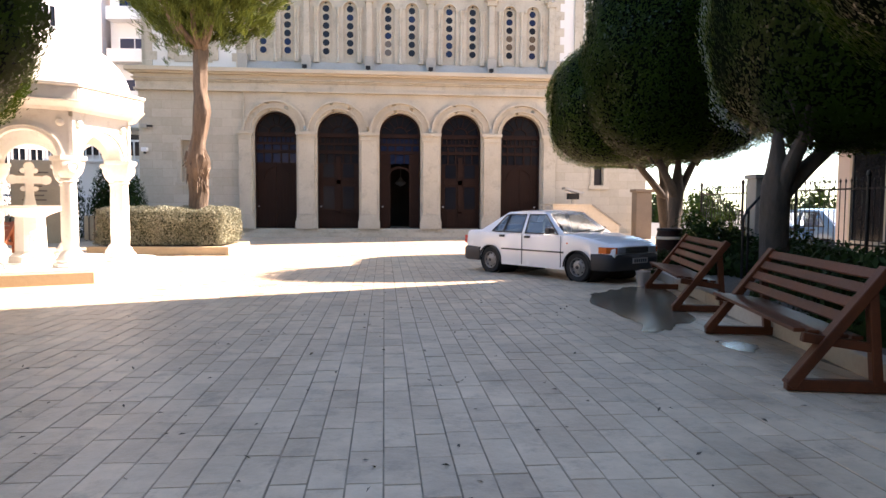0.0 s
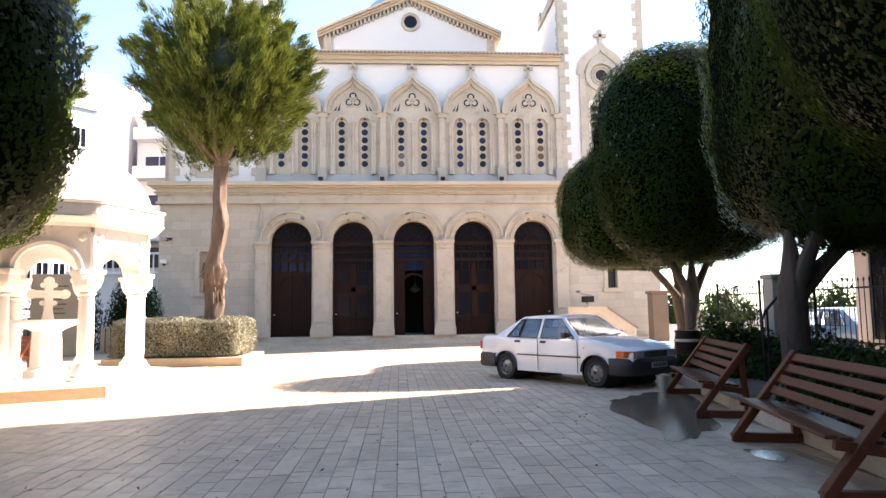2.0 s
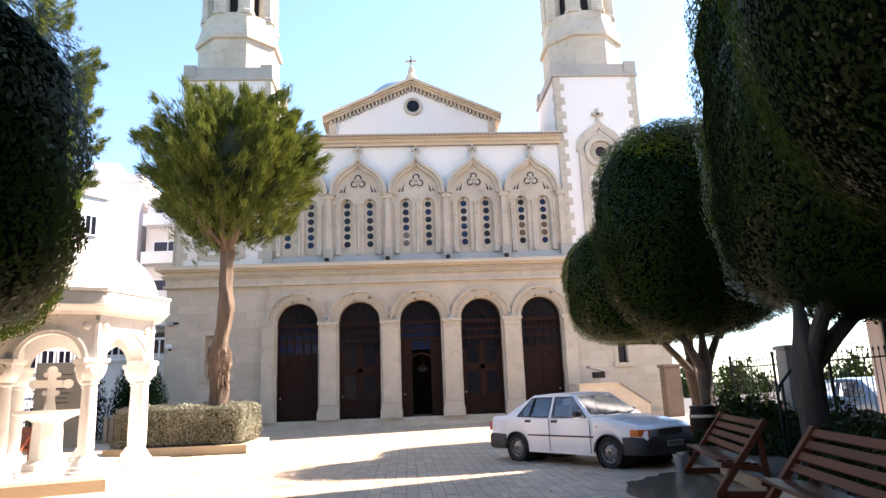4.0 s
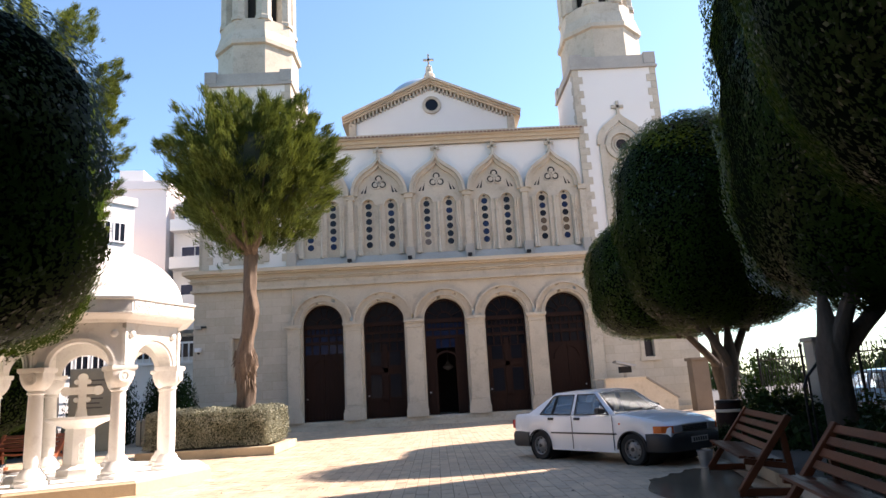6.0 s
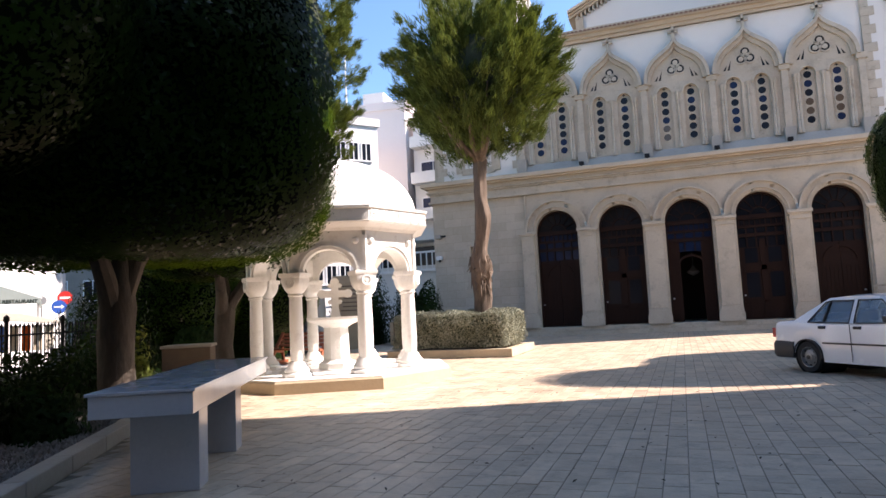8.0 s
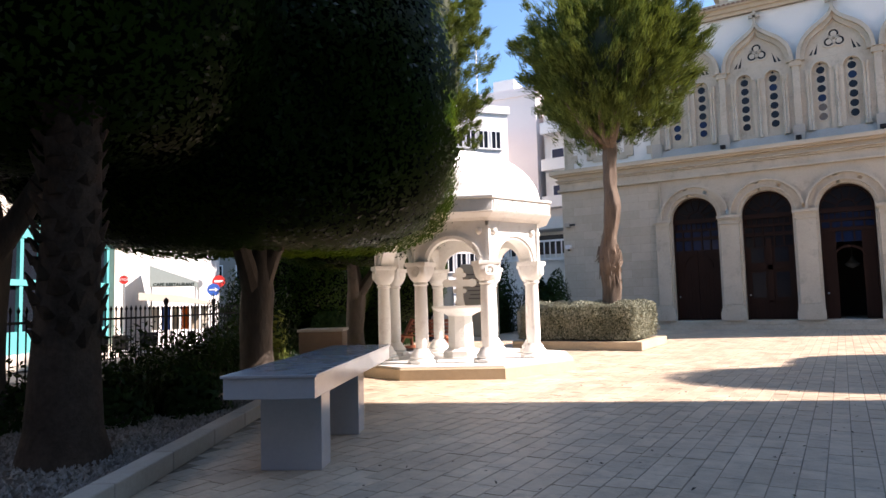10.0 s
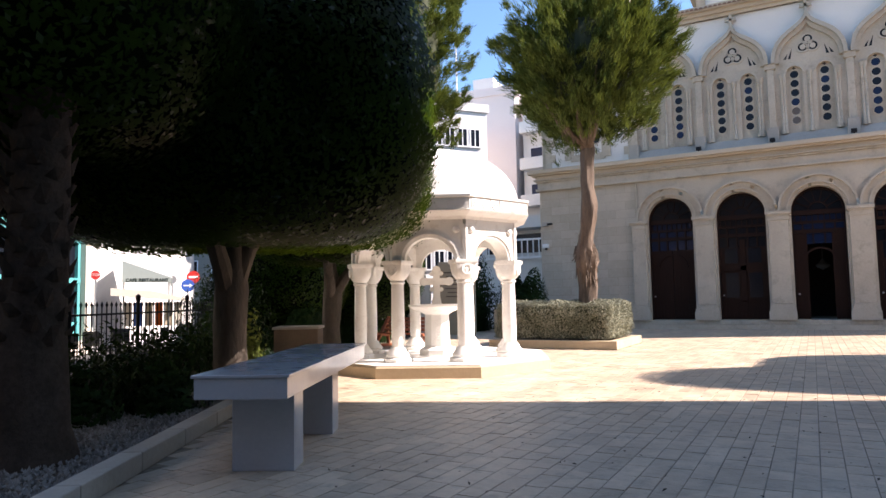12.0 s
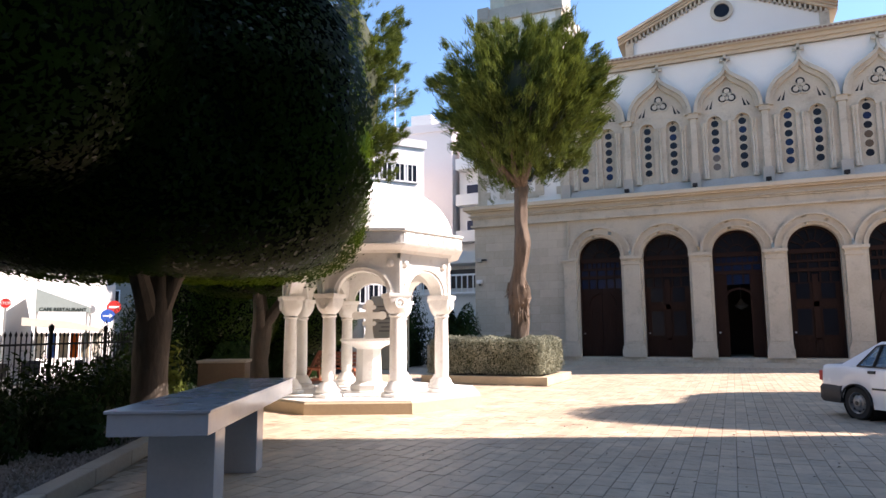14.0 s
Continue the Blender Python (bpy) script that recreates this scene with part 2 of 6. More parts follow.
def prism(bm, pts, y0, y1, put=None):
    """A polygon in x, z (counterclockwise seen from -y) drawn out from y0 to y1; put maps (x, y, z)."""
    put = put or (lambda x, y, z: (x, y, z))
    a = [bm.verts.new(put(x, y0, z)) for x, z in pts]
    b = [bm.verts.new(put(x, y1, z)) for x, z in pts]
    n = len(pts)
    bm.faces.new(a)
    bm.faces.new(b[::-1])
    for i in range(n):
        j = (i + 1) % n
        bm.faces.new((a[j], a[i], b[i], b[j]))


def ribbon(bm, outer, inner, y0, y1):
    """The band between two outlines in x, z, of the same count, as one run of blocks."""
    for i in range(len(outer) - 1):
        prism(bm, [inner[i], outer[i], outer[i + 1], inner[i + 1]][::-1], y0, y1)


def arc(cx, cz, r, a0, a1, n, squash=1.0):
    return [(cx + r * math.cos(a0 + (a1 - a0) * i / n), cz + squash * r * math.sin(a0 + (a1 - a0) * i / n)) for i in range(n + 1)]


def lathe(bm, profile, n=24, at=(0, 0, 0), turn=0.0, cap=True):
    rings = []
    for r, z in profile:
        rings.append([bm.verts.new((at[0] + r * math.cos(turn + 2 * math.pi * k / n), at[1] + r * math.sin(turn + 2 * math.pi * k / n), at[2] + z)) for k in range(n)])
    for a, b in zip(rings, rings[1:]):
        for k in range(n):
            j = (k + 1) % n
            bm.faces.new((a[k], a[j], b[j], b[k]))
    if cap:
        bm.faces.new(rings[0][::-1])
        bm.faces.new(rings[-1])


def tube(bm, pts, radii, n=10, cap=True):
    """A bent round bar through pts."""
    pts = [Vector(p) for p in pts]
    rings = []
    for i, p in enumerate(pts):
        d = (pts[min(i + 1, len(pts) - 1)] - pts[max(i - 1, 0)]).normalized()
        u = d.cross(Vector((0.13, 0.97, 0.2))).normalized()
        w = d.cross(u)
        rings.append([bm.verts.new(p + radii[i] * (math.cos(2 * math.pi * k / n) * u + math.sin(2 * math.pi * k / n) * w)) for k in range(n)])
    for a, b in zip(rings, rings[1:]):
        for k in range(n):
            j = (k + 1) % n
            bm.faces.new((a[k], a[j], b[j], b[k]))
    if cap:
        bm.faces.new(rings[0])
        bm.faces.new(rings[-1][::-1])


def beam(bm, a, b, w, h, up=(0, 0, 1)):
    """A square bar from a to b, w wide and h high."""
    a, b = Vector(a), Vector(b)
    d = (b - a).normalized()
    s = d.cross(Vector(up)).normalized()
    t = s.cross(d)
    vs = []
    for p in (a, b):
        vs.append([bm.verts.new(p + s * (i * w / 2) + t * (j * h / 2)) for i, j in ((-1, -1), (1, -1), (1, 1), (-1, 1))])
    bm.faces.new(vs[0])
    bm.faces.new(vs[1][::-1])
    for k in range(4):
        j = (k + 1) % 4
        bm.faces.new((vs[0][j], vs[0][k], vs[1][k], vs[1][j]))


def soften(bm, width, segments=2):
    bmesh.ops.bevel(bm, geom=bm.edges[:], offset=width, segments=segments, profile=0.5, affect="EDGES")


def mesh_of(name, bm, mat, smooth=False, fix=True):
    bmesh.ops.remove_doubles(bm, verts=bm.verts[:], dist=1e-4)
    if fix:
        bmesh.ops.recalc_face_normals(bm, faces=bm.faces[:])
    me = bpy.data.meshes.new(name)
    bm.to_mesh(me)
    bm.free()
    me.materials.append(M[mat])
    if smooth:
        for p in me.polygons:
            p.use_smooth = True
        me.set_sharp_from_angle(angle=radians(35))
    return me


def part(name, bm, mat, parent, label="", smooth=False):
    ob = new(name, mesh_of(name, bm, mat, smooth))
    ob.parent = parent
    if label:
        tagged(ob, label)
    return ob


def thing(name, label, category, m=None, group="", kind="", bm=None, mat=None, smooth=False):
    ob = new(name, mesh_of(name, bm, mat, smooth) if bm else None)
    ob.matrix_basis = m or Matrix()
    return tagged(ob, label, category, group, kind)


def B():
    return bmesh.new()


def cloud(name, places, normals, size, aspect, mat, parent, spread=0.6, seed=1, cup=0.0):
    """Many small leaves, two triangles each, at the places given, roughly facing along the normals."""
    rng = np.random.default_rng(seed)
    n = len(places)
    nor = normals + rng.normal(0, spread, (n, 3))
    nor /= np.linalg.norm(nor, axis=1)[:, None] + 1e-9
    ref = rng.normal(0, 1, (n, 3))
    u = np.cross(nor, ref)
    u /= np.linalg.norm(u, axis=1)[:, None] + 1e-9
    w = np.cross(nor, u)
    s = size * rng.uniform(0.65, 1.35, n)[:, None]
    v = np.empty((n, 4, 3))
    v[:, 0], v[:, 1] = places - u * s, places + w * s * aspect + nor * s * cup
    v[:, 2], v[:, 3] = places + u * s, places - w * s * aspect + nor * s * cup
    return raw(name, v.reshape(-1, 3), 4, mat, parent)


def raw(name, verts, corners, mat, parent):
    """A mesh of loose faces with that many corners each."""
    n = len(verts) // corners
    me = bpy.data.meshes.new(name)
    me.vertices.add(len(verts))
    me.vertices.foreach_set("co", np.asarray(verts, np.float32).ravel())
    me.loops.add(len(verts))
    me.loops.foreach_set("vertex_index", np.arange(len(verts), dtype=np.int32))
    me.polygons.add(n)
    me.polygons.foreach_set("loop_start", np.arange(0, len(verts), corners, dtype=np.int32))
    me.polygons.foreach_set("loop_total", np.full(n, corners, np.int32))
    me.update(calc_edges=True)
    me.materials.append(M[mat])
    ob = new(name, me)
    ob.parent = parent
    return ob


# ---- ground ----
bm = B()
box(bm, -400, 400, -200, 600, -0.5, -0.04)
ground = thing("ground", "grey asphalt street ground round the square", "ground", kind="structure", bm=bm, mat="asphalt")
bm = B()
box(bm, -13.0, 13.0, -8.0, 31.0, -0.2, -0.004)
pavement = thing("pavement", "worn pale stone paving slabs with dark joints", "pavement", kind="structure", bm=bm, mat="joint")

# ---- the church ----
CX, BAY, FY, UY = 0.66, 2.745, 30.0, 30.3
church = thing("church", "pale limestone church with five door arches and twin bell towers", "church", pose(0, 0, 0))
BAYS = [CX + BAY * k for k in (-2, -1, 0, 1, 2)]
FLOOR = 0.36


def arch_run(bm, x0, x1, z0, z1, y0, y1, holes, n=14):
    """A wall from x0 to x1 with round-headed holes (middle, half width, springing, sill)."""
    x = x0
    for cx, hw, spring, sill in holes:
        box(bm, x, cx - hw, y0, y1, z0, z1)
        if sill > z0:
            box(bm, cx - hw, cx + hw, y0, y1, z0, sill)
        pts = arc(cx, spring, hw, math.pi, 0, n)
        for (xa, za), (xb, zb) in zip(pts, pts[1:]):
            prism(bm, [(xa, za), (xb, zb), (xb, z1), (xa, z1)], y0, y1)
        x = cx + hw
    box(bm, x, x1, y0, y1, z0, z1)


HW, SPRING = 0.92, 4.60
bm = B()
arch_run(bm, -6.2, 7.55, 0.0, 6.4, FY, FY + 0.55, [(c, HW, SPRING, 0.0) for c in BAYS], 20)
part("arcade_wall", bm, "trimstone", church)
bm = B()
box(bm, -10.62, -8.85, FY + 0.05, FY + 0.6, 0, 6.4), box(bm, -8.25, -6.2, FY + 0.05, FY + 0.6, 0, 6.4)
box(bm, -8.85, -8.25, FY + 0.05, FY + 0.6, 0, 2.3), box(bm, -8.85, -8.25, FY + 0.05, FY + 0.6, 4.2, 6.4)
part("side_wall", bm, "stone", church)
bm = B()
box(bm, 7.55, 9.58, FY + 0.05, FY + 0.6, 0, 6.4), box(bm, 10.0, 12.05, FY + 0.05, FY + 0.6, 0, 6.4)
box(bm, 9.58, 10.0, FY + 0.05, FY + 0.6, 0, 2.35), box(bm, 9.58, 10.0, FY + 0.05, FY + 0.6, 4.2, 6.4)
part("side_wall", bm, "stone", church)
for a, b in ((-8.85, -8.25), (9.58, 10.0)):
    bm = B()
    box(bm, a, b, FY + 0.3, FY + 0.34, 2.2, 4.3)
    w = part("window", bm, "trimstone" if a < 0 else "darkglass", church, "blind window filled with stone" if a < 0 else "")
    bm = B()
    box(bm, a - 0.25, b + 0.25, FY - 0.06, FY + 0.3, 2.2, 2.38)
    part("sill", bm, "trimstone", w)
    bm = B()
    box(bm, a - 0.18, a - 0.02, FY, FY + 0.3, 2.38, 4.3), box(bm, b + 0.02, b + 0.18, FY, FY + 0.3, 2.38, 4.3)
    part("window_frame", bm, "trimstone", w)
# walls and roof behind
bm = B()
box(bm, -10.62, -10.1, FY + 0.6, 62, 0, 12.5), box(bm, 11.5, 12.05, FY + 0.6, 62, 0, 12.5), box(bm, -10.1, 11.5, 61.5, 62, 0, 12.5)
part("outer_wall", bm, "stone", church)
# inner walls carry the shade behind the doors in their colour
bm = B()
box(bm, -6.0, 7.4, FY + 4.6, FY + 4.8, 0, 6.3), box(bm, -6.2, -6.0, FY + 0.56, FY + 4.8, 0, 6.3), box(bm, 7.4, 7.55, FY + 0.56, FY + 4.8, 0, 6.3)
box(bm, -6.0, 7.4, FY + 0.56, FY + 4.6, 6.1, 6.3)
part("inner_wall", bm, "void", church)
bm = B()
box(bm, -10.8, 12.2, FY - 0.32, FY + 5, 0.0, 0.18)
part("lower_step", bm, "trimstone", church)
bm = B()
box(bm, -6.7, 8.0, FY - 0.16, FY + 4.6, 0.18, FLOOR)
soften(bm, 0.015)
part("upper_step", bm, "trimstone", church)

# pilasters between the doors
for k in range(6):
    cx = CX + BAY * (k - 2.5)
    half = 0.36 if 0 < k < 5 else 0.28
    off = 0 if 0 < k < 5 else (0.1 if k == 0 else -0.1)
    cx += off
    bm = B()
    box(bm, cx - half, cx + half, FY - 0.16, FY + 0.02, FLOOR + 0.62, SPRING - 0.3)
    soften(bm, 0.02)
    p = part("pilaster", bm, "trimstone", church)
    bm = B()
    for z0, z1, e in ((FLOOR, FLOOR + 0.34, 0.12), (FLOOR + 0.34, FLOOR + 0.46, 0.09), (FLOOR + 0.46, FLOOR + 0.54, 0.05), (FLOOR + 0.54, FLOOR + 0.62, 0.02)):
        box(bm, cx - half - e, cx + half + e, FY - 0.16 - e, FY + 0.03, z0, z1)
    part("base", bm, "trimstone", p)
    bm = B()
    for z0, z1, e in ((SPRING - 0.34, SPRING - 0.28, 0.03), (SPRING - 0.3, SPRING - 0.16, 0.01), (SPRING - 0.16, SPRING - 0.1, 0.05), (SPRING - 0.1, SPRING + 0.02, 0.10)):
        box(bm, cx - half - e, cx + half + e, FY - 0.17 - e, FY + 0.03, z0, z1)
    part("capital", bm, "trimstone", p)

# arch mouldings
for cx in BAYS:
    bm = B()
    for r0, r1, y in ((HW - 0.005, HW + 0.10, 0.04), (HW + 0.10, HW + 0.16, 0.14), (HW + 0.16, HW + 0.30, 0.06), (HW + 0.30, HW + 0.37, 0.07), (HW + 0.37, HW + 0.455, 0.18)):
        ribbon(bm, arc(cx, SPRING + 0.02, r1, math.pi, 0, 28), arc(cx, SPRING + 0.02, r0, math.pi, 0, 28), FY - y, FY + 0.03)
    part("arch_moulding", bm, "trimstone", church, smooth=True)


def church_door(cx, kind):
    """A tall dark wooden double door under a glazed fan."""
    y = FY + 0.42
    bm = B()
    for s in (-1, 1):
        box(bm, cx + s * HW - 0.06, cx + s * HW + 0.06, y - 0.08, y + 0.08, FLOOR, SPRING)
    box(bm, cx - HW, cx + HW, y - 0.1, y + 0.08, SPRING - 0.16, SPRING + 0.02)
    box(bm, cx - HW, cx + HW, y - 0.06, y + 0.08, 3.72, 3.86)
    box(bm, cx - HW, cx + HW, y - 0.06, y + 0.08, 4.1, 4.2)
    for s in (-0.55, -0.2, 0.2, 0.55):
        box(bm, cx + s - 0.03, cx + s + 0.03, y - 0.05, y + 0.06, 3.3, 4.12)
    for k in range(9):
        x = cx - 0.8 + k * 0.2
        box(bm, x - 0.02, x + 0.02, y - 0.05, y + 0.05, 4.2, SPRING - 0.16)
    d = part("door", bm, "wood", church, "tall dark brown wooden church door")
    bm = B()
    box(bm, cx - HW, cx + HW, y + 0.02, y + 0.04, 3.3, SPRING - 0.1)
    part("pane", bm, "blueglass" if kind in ("left", "open") else "darkglass", d)
    bm = B()
    ribbon(bm, arc(cx, SPRING, HW, math.pi, 0, 20), arc(cx, SPRING, 0.01, math.pi, 0, 20), y + 0.02, y + 0.04)
    part("fanlight", bm, "darkglass", d)
    bm = B()
    ribbon(bm, arc(cx, SPRING, HW, math.pi, 0, 20), arc(cx, SPRING, HW - 0.08, math.pi, 0, 20), y - 0.06, y + 0.06)
    ribbon(bm, arc(cx, SPRING, 0.36, math.pi, 0, 12), arc(cx, SPRING, 0.31, math.pi, 0, 12), y - 0.04, y + 0.05)
    fan = part("fan_tracery", bm, "wood", d)
    for k in range(1, 7):
        a = math.pi * k / 7
        bm = B()
        beam(bm, (cx + 0.34 * math.cos(a), y, SPRING + 0.34 * math.sin(a)), (cx + 0.86 * math.cos(a), y, SPRING + 0.86 * math.sin(a)), 0.035, 0.05, (0, 1, 0))
        part("spoke", bm, "wood", d)
    if kind == "cross":
        leaves = ((-0.86, 0.86),)
    elif kind == "open":
        leaves = ((-0.86, -0.42), (0.42, 0.86))
    else:
        leaves = ((-0.86, 0.0), (0.0, 0.86))
    for a, b in leaves:
        bm = B()
        box(bm, cx + a + 0.005, cx + b - 0.005, y - 0.02, y + 0.05, FLOOR + 0.02, 3.3 if kind != "open" else 3.72)
        n = max(1, round((b - a) / 0.14))
        w = (b - a) / n
        for k in range(n):
            box(bm, cx + a + k * w + 0.012, cx + a + (k + 1) * w - 0.012, y - 0.035, y, FLOOR + 0.1, 1.0)
            box(bm, cx + a + k * w + 0.012, cx + a + (k + 1) * w - 0.012, y - 0.035, y, 1.15, 2.35)
        part("leaf", bm, "wood", d)
    if kind == "cross":
        bm = B()
        box(bm, cx - 0.10, cx + 0.10, y - 0.07, y, 0.7, 3.6), box(bm, cx - 0.72, cx + 0.72, y - 0.07, y, 2.35, 2.55)
        box(bm, cx - 0.8, cx + 0.8, y - 0.07, y, 1.05, 1.13)
        part("cross_rail", bm, "wood", d)
        for s in (-0.44, 0.44):
            bm = B()
            box(bm, cx + s - 0.24, cx + s + 0.24, y - 0.045, y - 0.03, 1.25, 2.25), box(bm, cx + s - 0.24, cx + s + 0.24, y - 0.045, y - 0.03, 2.65, 3.25)
            part("pane", bm, "darkglass", d)
    else:
        bm = B()
        ribbon(bm, arc(cx, 2.55, 0.62, math.pi, 0, 14), arc(cx, 2.55, 0.54, math.pi, 0, 14), y - 0.08, y)
        part("arched_rail", bm, "wood", d)
    bm = B()
    lathe(bm, [(0.0, 0), (0.035, 0.01), (0.04, 0.03), (0.0, 0.06)], 10, (0, 0, 0), cap=False)
    k = part("knob", bm, "steel", d, "small pale door knob", True)
    k.matrix_basis = pose(cx + (0.72 if kind == "right" else -0.78), y - 0.04, 1.35, 90)


for cx, kind in zip(BAYS, ("left", "cross", "open", "cross", "right")):
    church_door(cx, kind)

# cornice between the storeys
for z0, z1, y, e in ((6.32, 6.42, 0.16, 0.12), (6.42, 6.72, 0.06, 0.05), (6.72, 6.8, 0.15, 0.12), (6.8, 6.86, 0.24, 0.2)):
    bm = B()
    box(bm, -10.62 - e, 12.05 + e, FY - y, FY + 0.7, z0, z1)
    soften(bm, 0.012)
    part("frieze_course", bm, "trimstone", church)
for z0, z1, y in ((6.86, 7.02, 0.12), (7.02, 7.1, 0.3), (7.1, 7.26, 0.42), (7.26, 7.3, 0.36)):
    bm = B()
    box(bm, -10.62 - y, 12.05 + y, FY - y, FY + 0.7, z0, z1)
    soften(bm, 0.012)
    part("cornice_course", bm, "ochre", church, "ochre weathered string cornice")
bm = B()
prism(bm, [(0, 7.3), (0.34, 7.72), (0.4, 7.72), (0.4, 7.3)], -6.3, 7.72, lambda x, y, z: (y, FY - 0.06 + x, z))
part("sill_slope", bm, "greystone", church, "grey weathered sloping sill")

# upper storey
bm = B()
box(bm, -6.24, 7.7, UY + 0.08, UY + 0.6, 10.5, 13.1)
part("upper_wall", bm, "render", church)
holes = []
for cx in BAYS:
    holes += [(cx - 0.53, 0.29, 10.12, 7.75), (cx + 0.53, 0.29, 10.12, 7.75)]
bm = B()
arch_run(bm, -6.24, 7.7, 7.3, 10.62, UY, UY + 0.12, holes, 10)
part("window_band", bm, "trimstone", church)
bm = B()
box(bm, -6.24, 7.7, UY + 0.12, UY + 0.4, 7.3, 10.6)
part("tracery_backing", bm, "trimstone", church)


def ogee(cx, z, w):
    half = [(1.0, 0.0), (0.985, 0.2), (0.93, 0.42), (0.83, 0.62), (0.69, 0.79), (0.53, 0.92), (0.37, 1.03), (0.22, 1.14), (0.10, 1.25), (0.03, 1.36), (0.0, 1.42)]
    return [(cx - w * x, z + w * y) for x, y in half] + [(cx + w * x, z + w * y) for x, y in half[-2::-1]]


def cross(bm, cx, y, z, h, t):
    box(bm, cx - t, cx + t, y - t, y + t, z, z + h)
    box(bm, cx - h * 0.36, cx + h * 0.36, y - t, y + t, z + h * 0.55, z + h * 0.55 + 2 * t)


def disc(bm, cx, y, z, r, n=16, depth=0.02):
    prism(bm, arc(cx, z, r, 0, 2 * math.pi * (1 - 1 / n), n - 1), y - depth, y)


def ring(bm, cx, y, z, r0, r1, depth, n=18):
    ribbon(bm, arc(cx, z, r1, 2 * math.pi, 0, n), arc(cx, z, r0, 2 * math.pi, 0, n), y - depth, y)


rng = random.Random(4)
light_mesh = {}


def lights(cx, zs, win, y):
    """A row of round panes, each with its raised stone rim."""
    for z in zs:
        kind = "amberglass" if rng.random() < 0.08 else ("blueglass" if rng.random() < 0.3 else "darkglass")
        if kind not in light_mesh:
            bm = B()
            disc(bm, 0, 0, 0, 0.155)
            light_mesh[kind] = mesh_of("pane", bm, kind)
        ob = new("pane", light_mesh[kind])
        ob.parent, ob.location = win, (cx, y - 0.004, z)
        if "rim" not in light_mesh:
            bm = B()
            ring(bm, 0, 0, 0, 0.15, 0.19, 0.035)
            light_mesh["rim"] = mesh_of("rim", bm, "trimstone")
        ob = new("rim", light_mesh["rim"])
        ob.parent, ob.location = win, (cx, y, z)


for cx in BAYS:
    bm = B()
    ribbon(bm, ogee(cx, 10.58, 1.33), ogee(cx, 10.58, 1.19), UY - 0.30, UY + 0.1)
    ribbon(bm, ogee(cx, 10.58, 1.19), ogee(cx, 10.58, 1.04), UY - 0.16, UY + 0.1)
    win = part("window", bm, "trimstone", church, "ogee-headed carved stone church window")
    bm = B()
    prism(bm, ogee(cx, 10.58, 1.06)[::-1], UY - 0.01, UY + 0.1)
    part("tympanum", bm, "trimstone", win)
    bm = B()
    cross(bm, cx, UY - 0.08, 12.38, 0.60, 0.055)
    lathe(bm, [(0.16, 0), (0.1, 0.1), (0.06, 0.2)], 8, (cx, UY - 0.06, 12.32))
    part("finial_cross", bm, "trimstone", win)
    bm = B()
    for a in (90, 210, 330):
        disc(bm, cx + 0.2 * math.cos(radians(a)), UY - 0.012, 11.22 + 0.2 * math.sin(radians(a)), 0.18, 14, 0.005)
    part("trefoil", bm, "darkglass", win, smooth=False)
    bm = B()
    for a in (90, 210, 330):
        x, z = cx + 0.2 * math.cos(radians(a)), 11.22 + 0.2 * math.sin(radians(a))
        ring(bm, x, UY - 0.01, z, 0.175, 0.235, 0.05, 14)
        disc(bm, x, UY - 0.018, z, 0.105, 12, 0.03)
    part("trefoil_rim", bm, "trimstone", win)
    for s in (-1, 1):
        for d, h in ((0.62, 0.42), (0.78, 0.24)):
            bm = B()
            pts = [(cx + s * d, 10.72), (cx + s * (d + 0.1), 10.72), (cx + s * (d - 0.06), 10.72 + h)]
            prism(bm, pts if s > 0 else pts[::-1], UY - 0.018, UY - 0.005)
            part("pierced_light", bm, "darkglass", win)
    for s in (-0.53, 0.53):
        lights(cx + s, [8.24 + 0.372 * k for k in range(6)], win, UY + 0.115)
        bm = B()
        cross(bm, cx + s, UY + 0.108, 10.24, 0.17, 0.014)
        part("pierced_cross", bm, "darkglass", win)
        bm = B()
        ribbon(bm, arc(cx + s, 10.12, 0.37, math.pi, 0, 12), arc(cx + s, 10.12, 0.29, math.pi, 0, 12), UY - 0.06, UY + 0.02)
        part("light_moulding", bm, "trimstone", win)
    for s in (-1.0, -0.9, 0.0, 0.9, 1.0):
        bm = B()
        lathe(bm, [(0.085, 0), (0.085, 0.12), (0.055, 0.18), (0.052, 2.2), (0.08, 2.28), (0.095, 2.42)], 10, (cx + s, UY - 0.05, 7.72))
        part("colonnette", bm, "trimstone", win, smooth=True)
for k in range(6):
    x = CX + BAY * (k - 2.5)
    bm = B()
    box(bm, x - 0.13, x + 0.13, UY - 0.14, UY + 0.02, 7.95, 10.4)
    soften(bm, 0.02)
    p = part("buttress", bm, "trimstone", church)
    bm = B()
    box(bm, x - 0.2, x + 0.2, UY - 0.2, UY + 0.02, 10.38, 10.62)
    part("capital", bm, "trimstone", p)
    bm = B()
    box(bm, x - 0.2, x + 0.2, UY - 0.3, UY + 0.02, 7.3, 7.98)
    part("base", bm, "greystone", p)

# eaves and roof
bm = B()
for z0, z1, y in ((13.0, 13.14, 0.1), (13.14, 13.3, 0.22), (13.3, 13.5, 0.4)):
    box(bm, -6.24, 7.68, UY - y, UY + 0.6, z0, z1)
part("eaves_cornice", bm, "ochre", church, "ochre stone eaves cornice")
bm = B()
for k in range(76):
    x = -6.2 + k * 0.184
    prism(bm, arc(x + 0.09, 13.5, 0.08, 0, math.pi, 6), UY - 0.45, UY + 4.7, lambda a, y, z: (a, y, z + (y - UY) * 0.34))
tagged(part("roof_tiles", bm, "roof", church), kind="stuff")
bm = B()
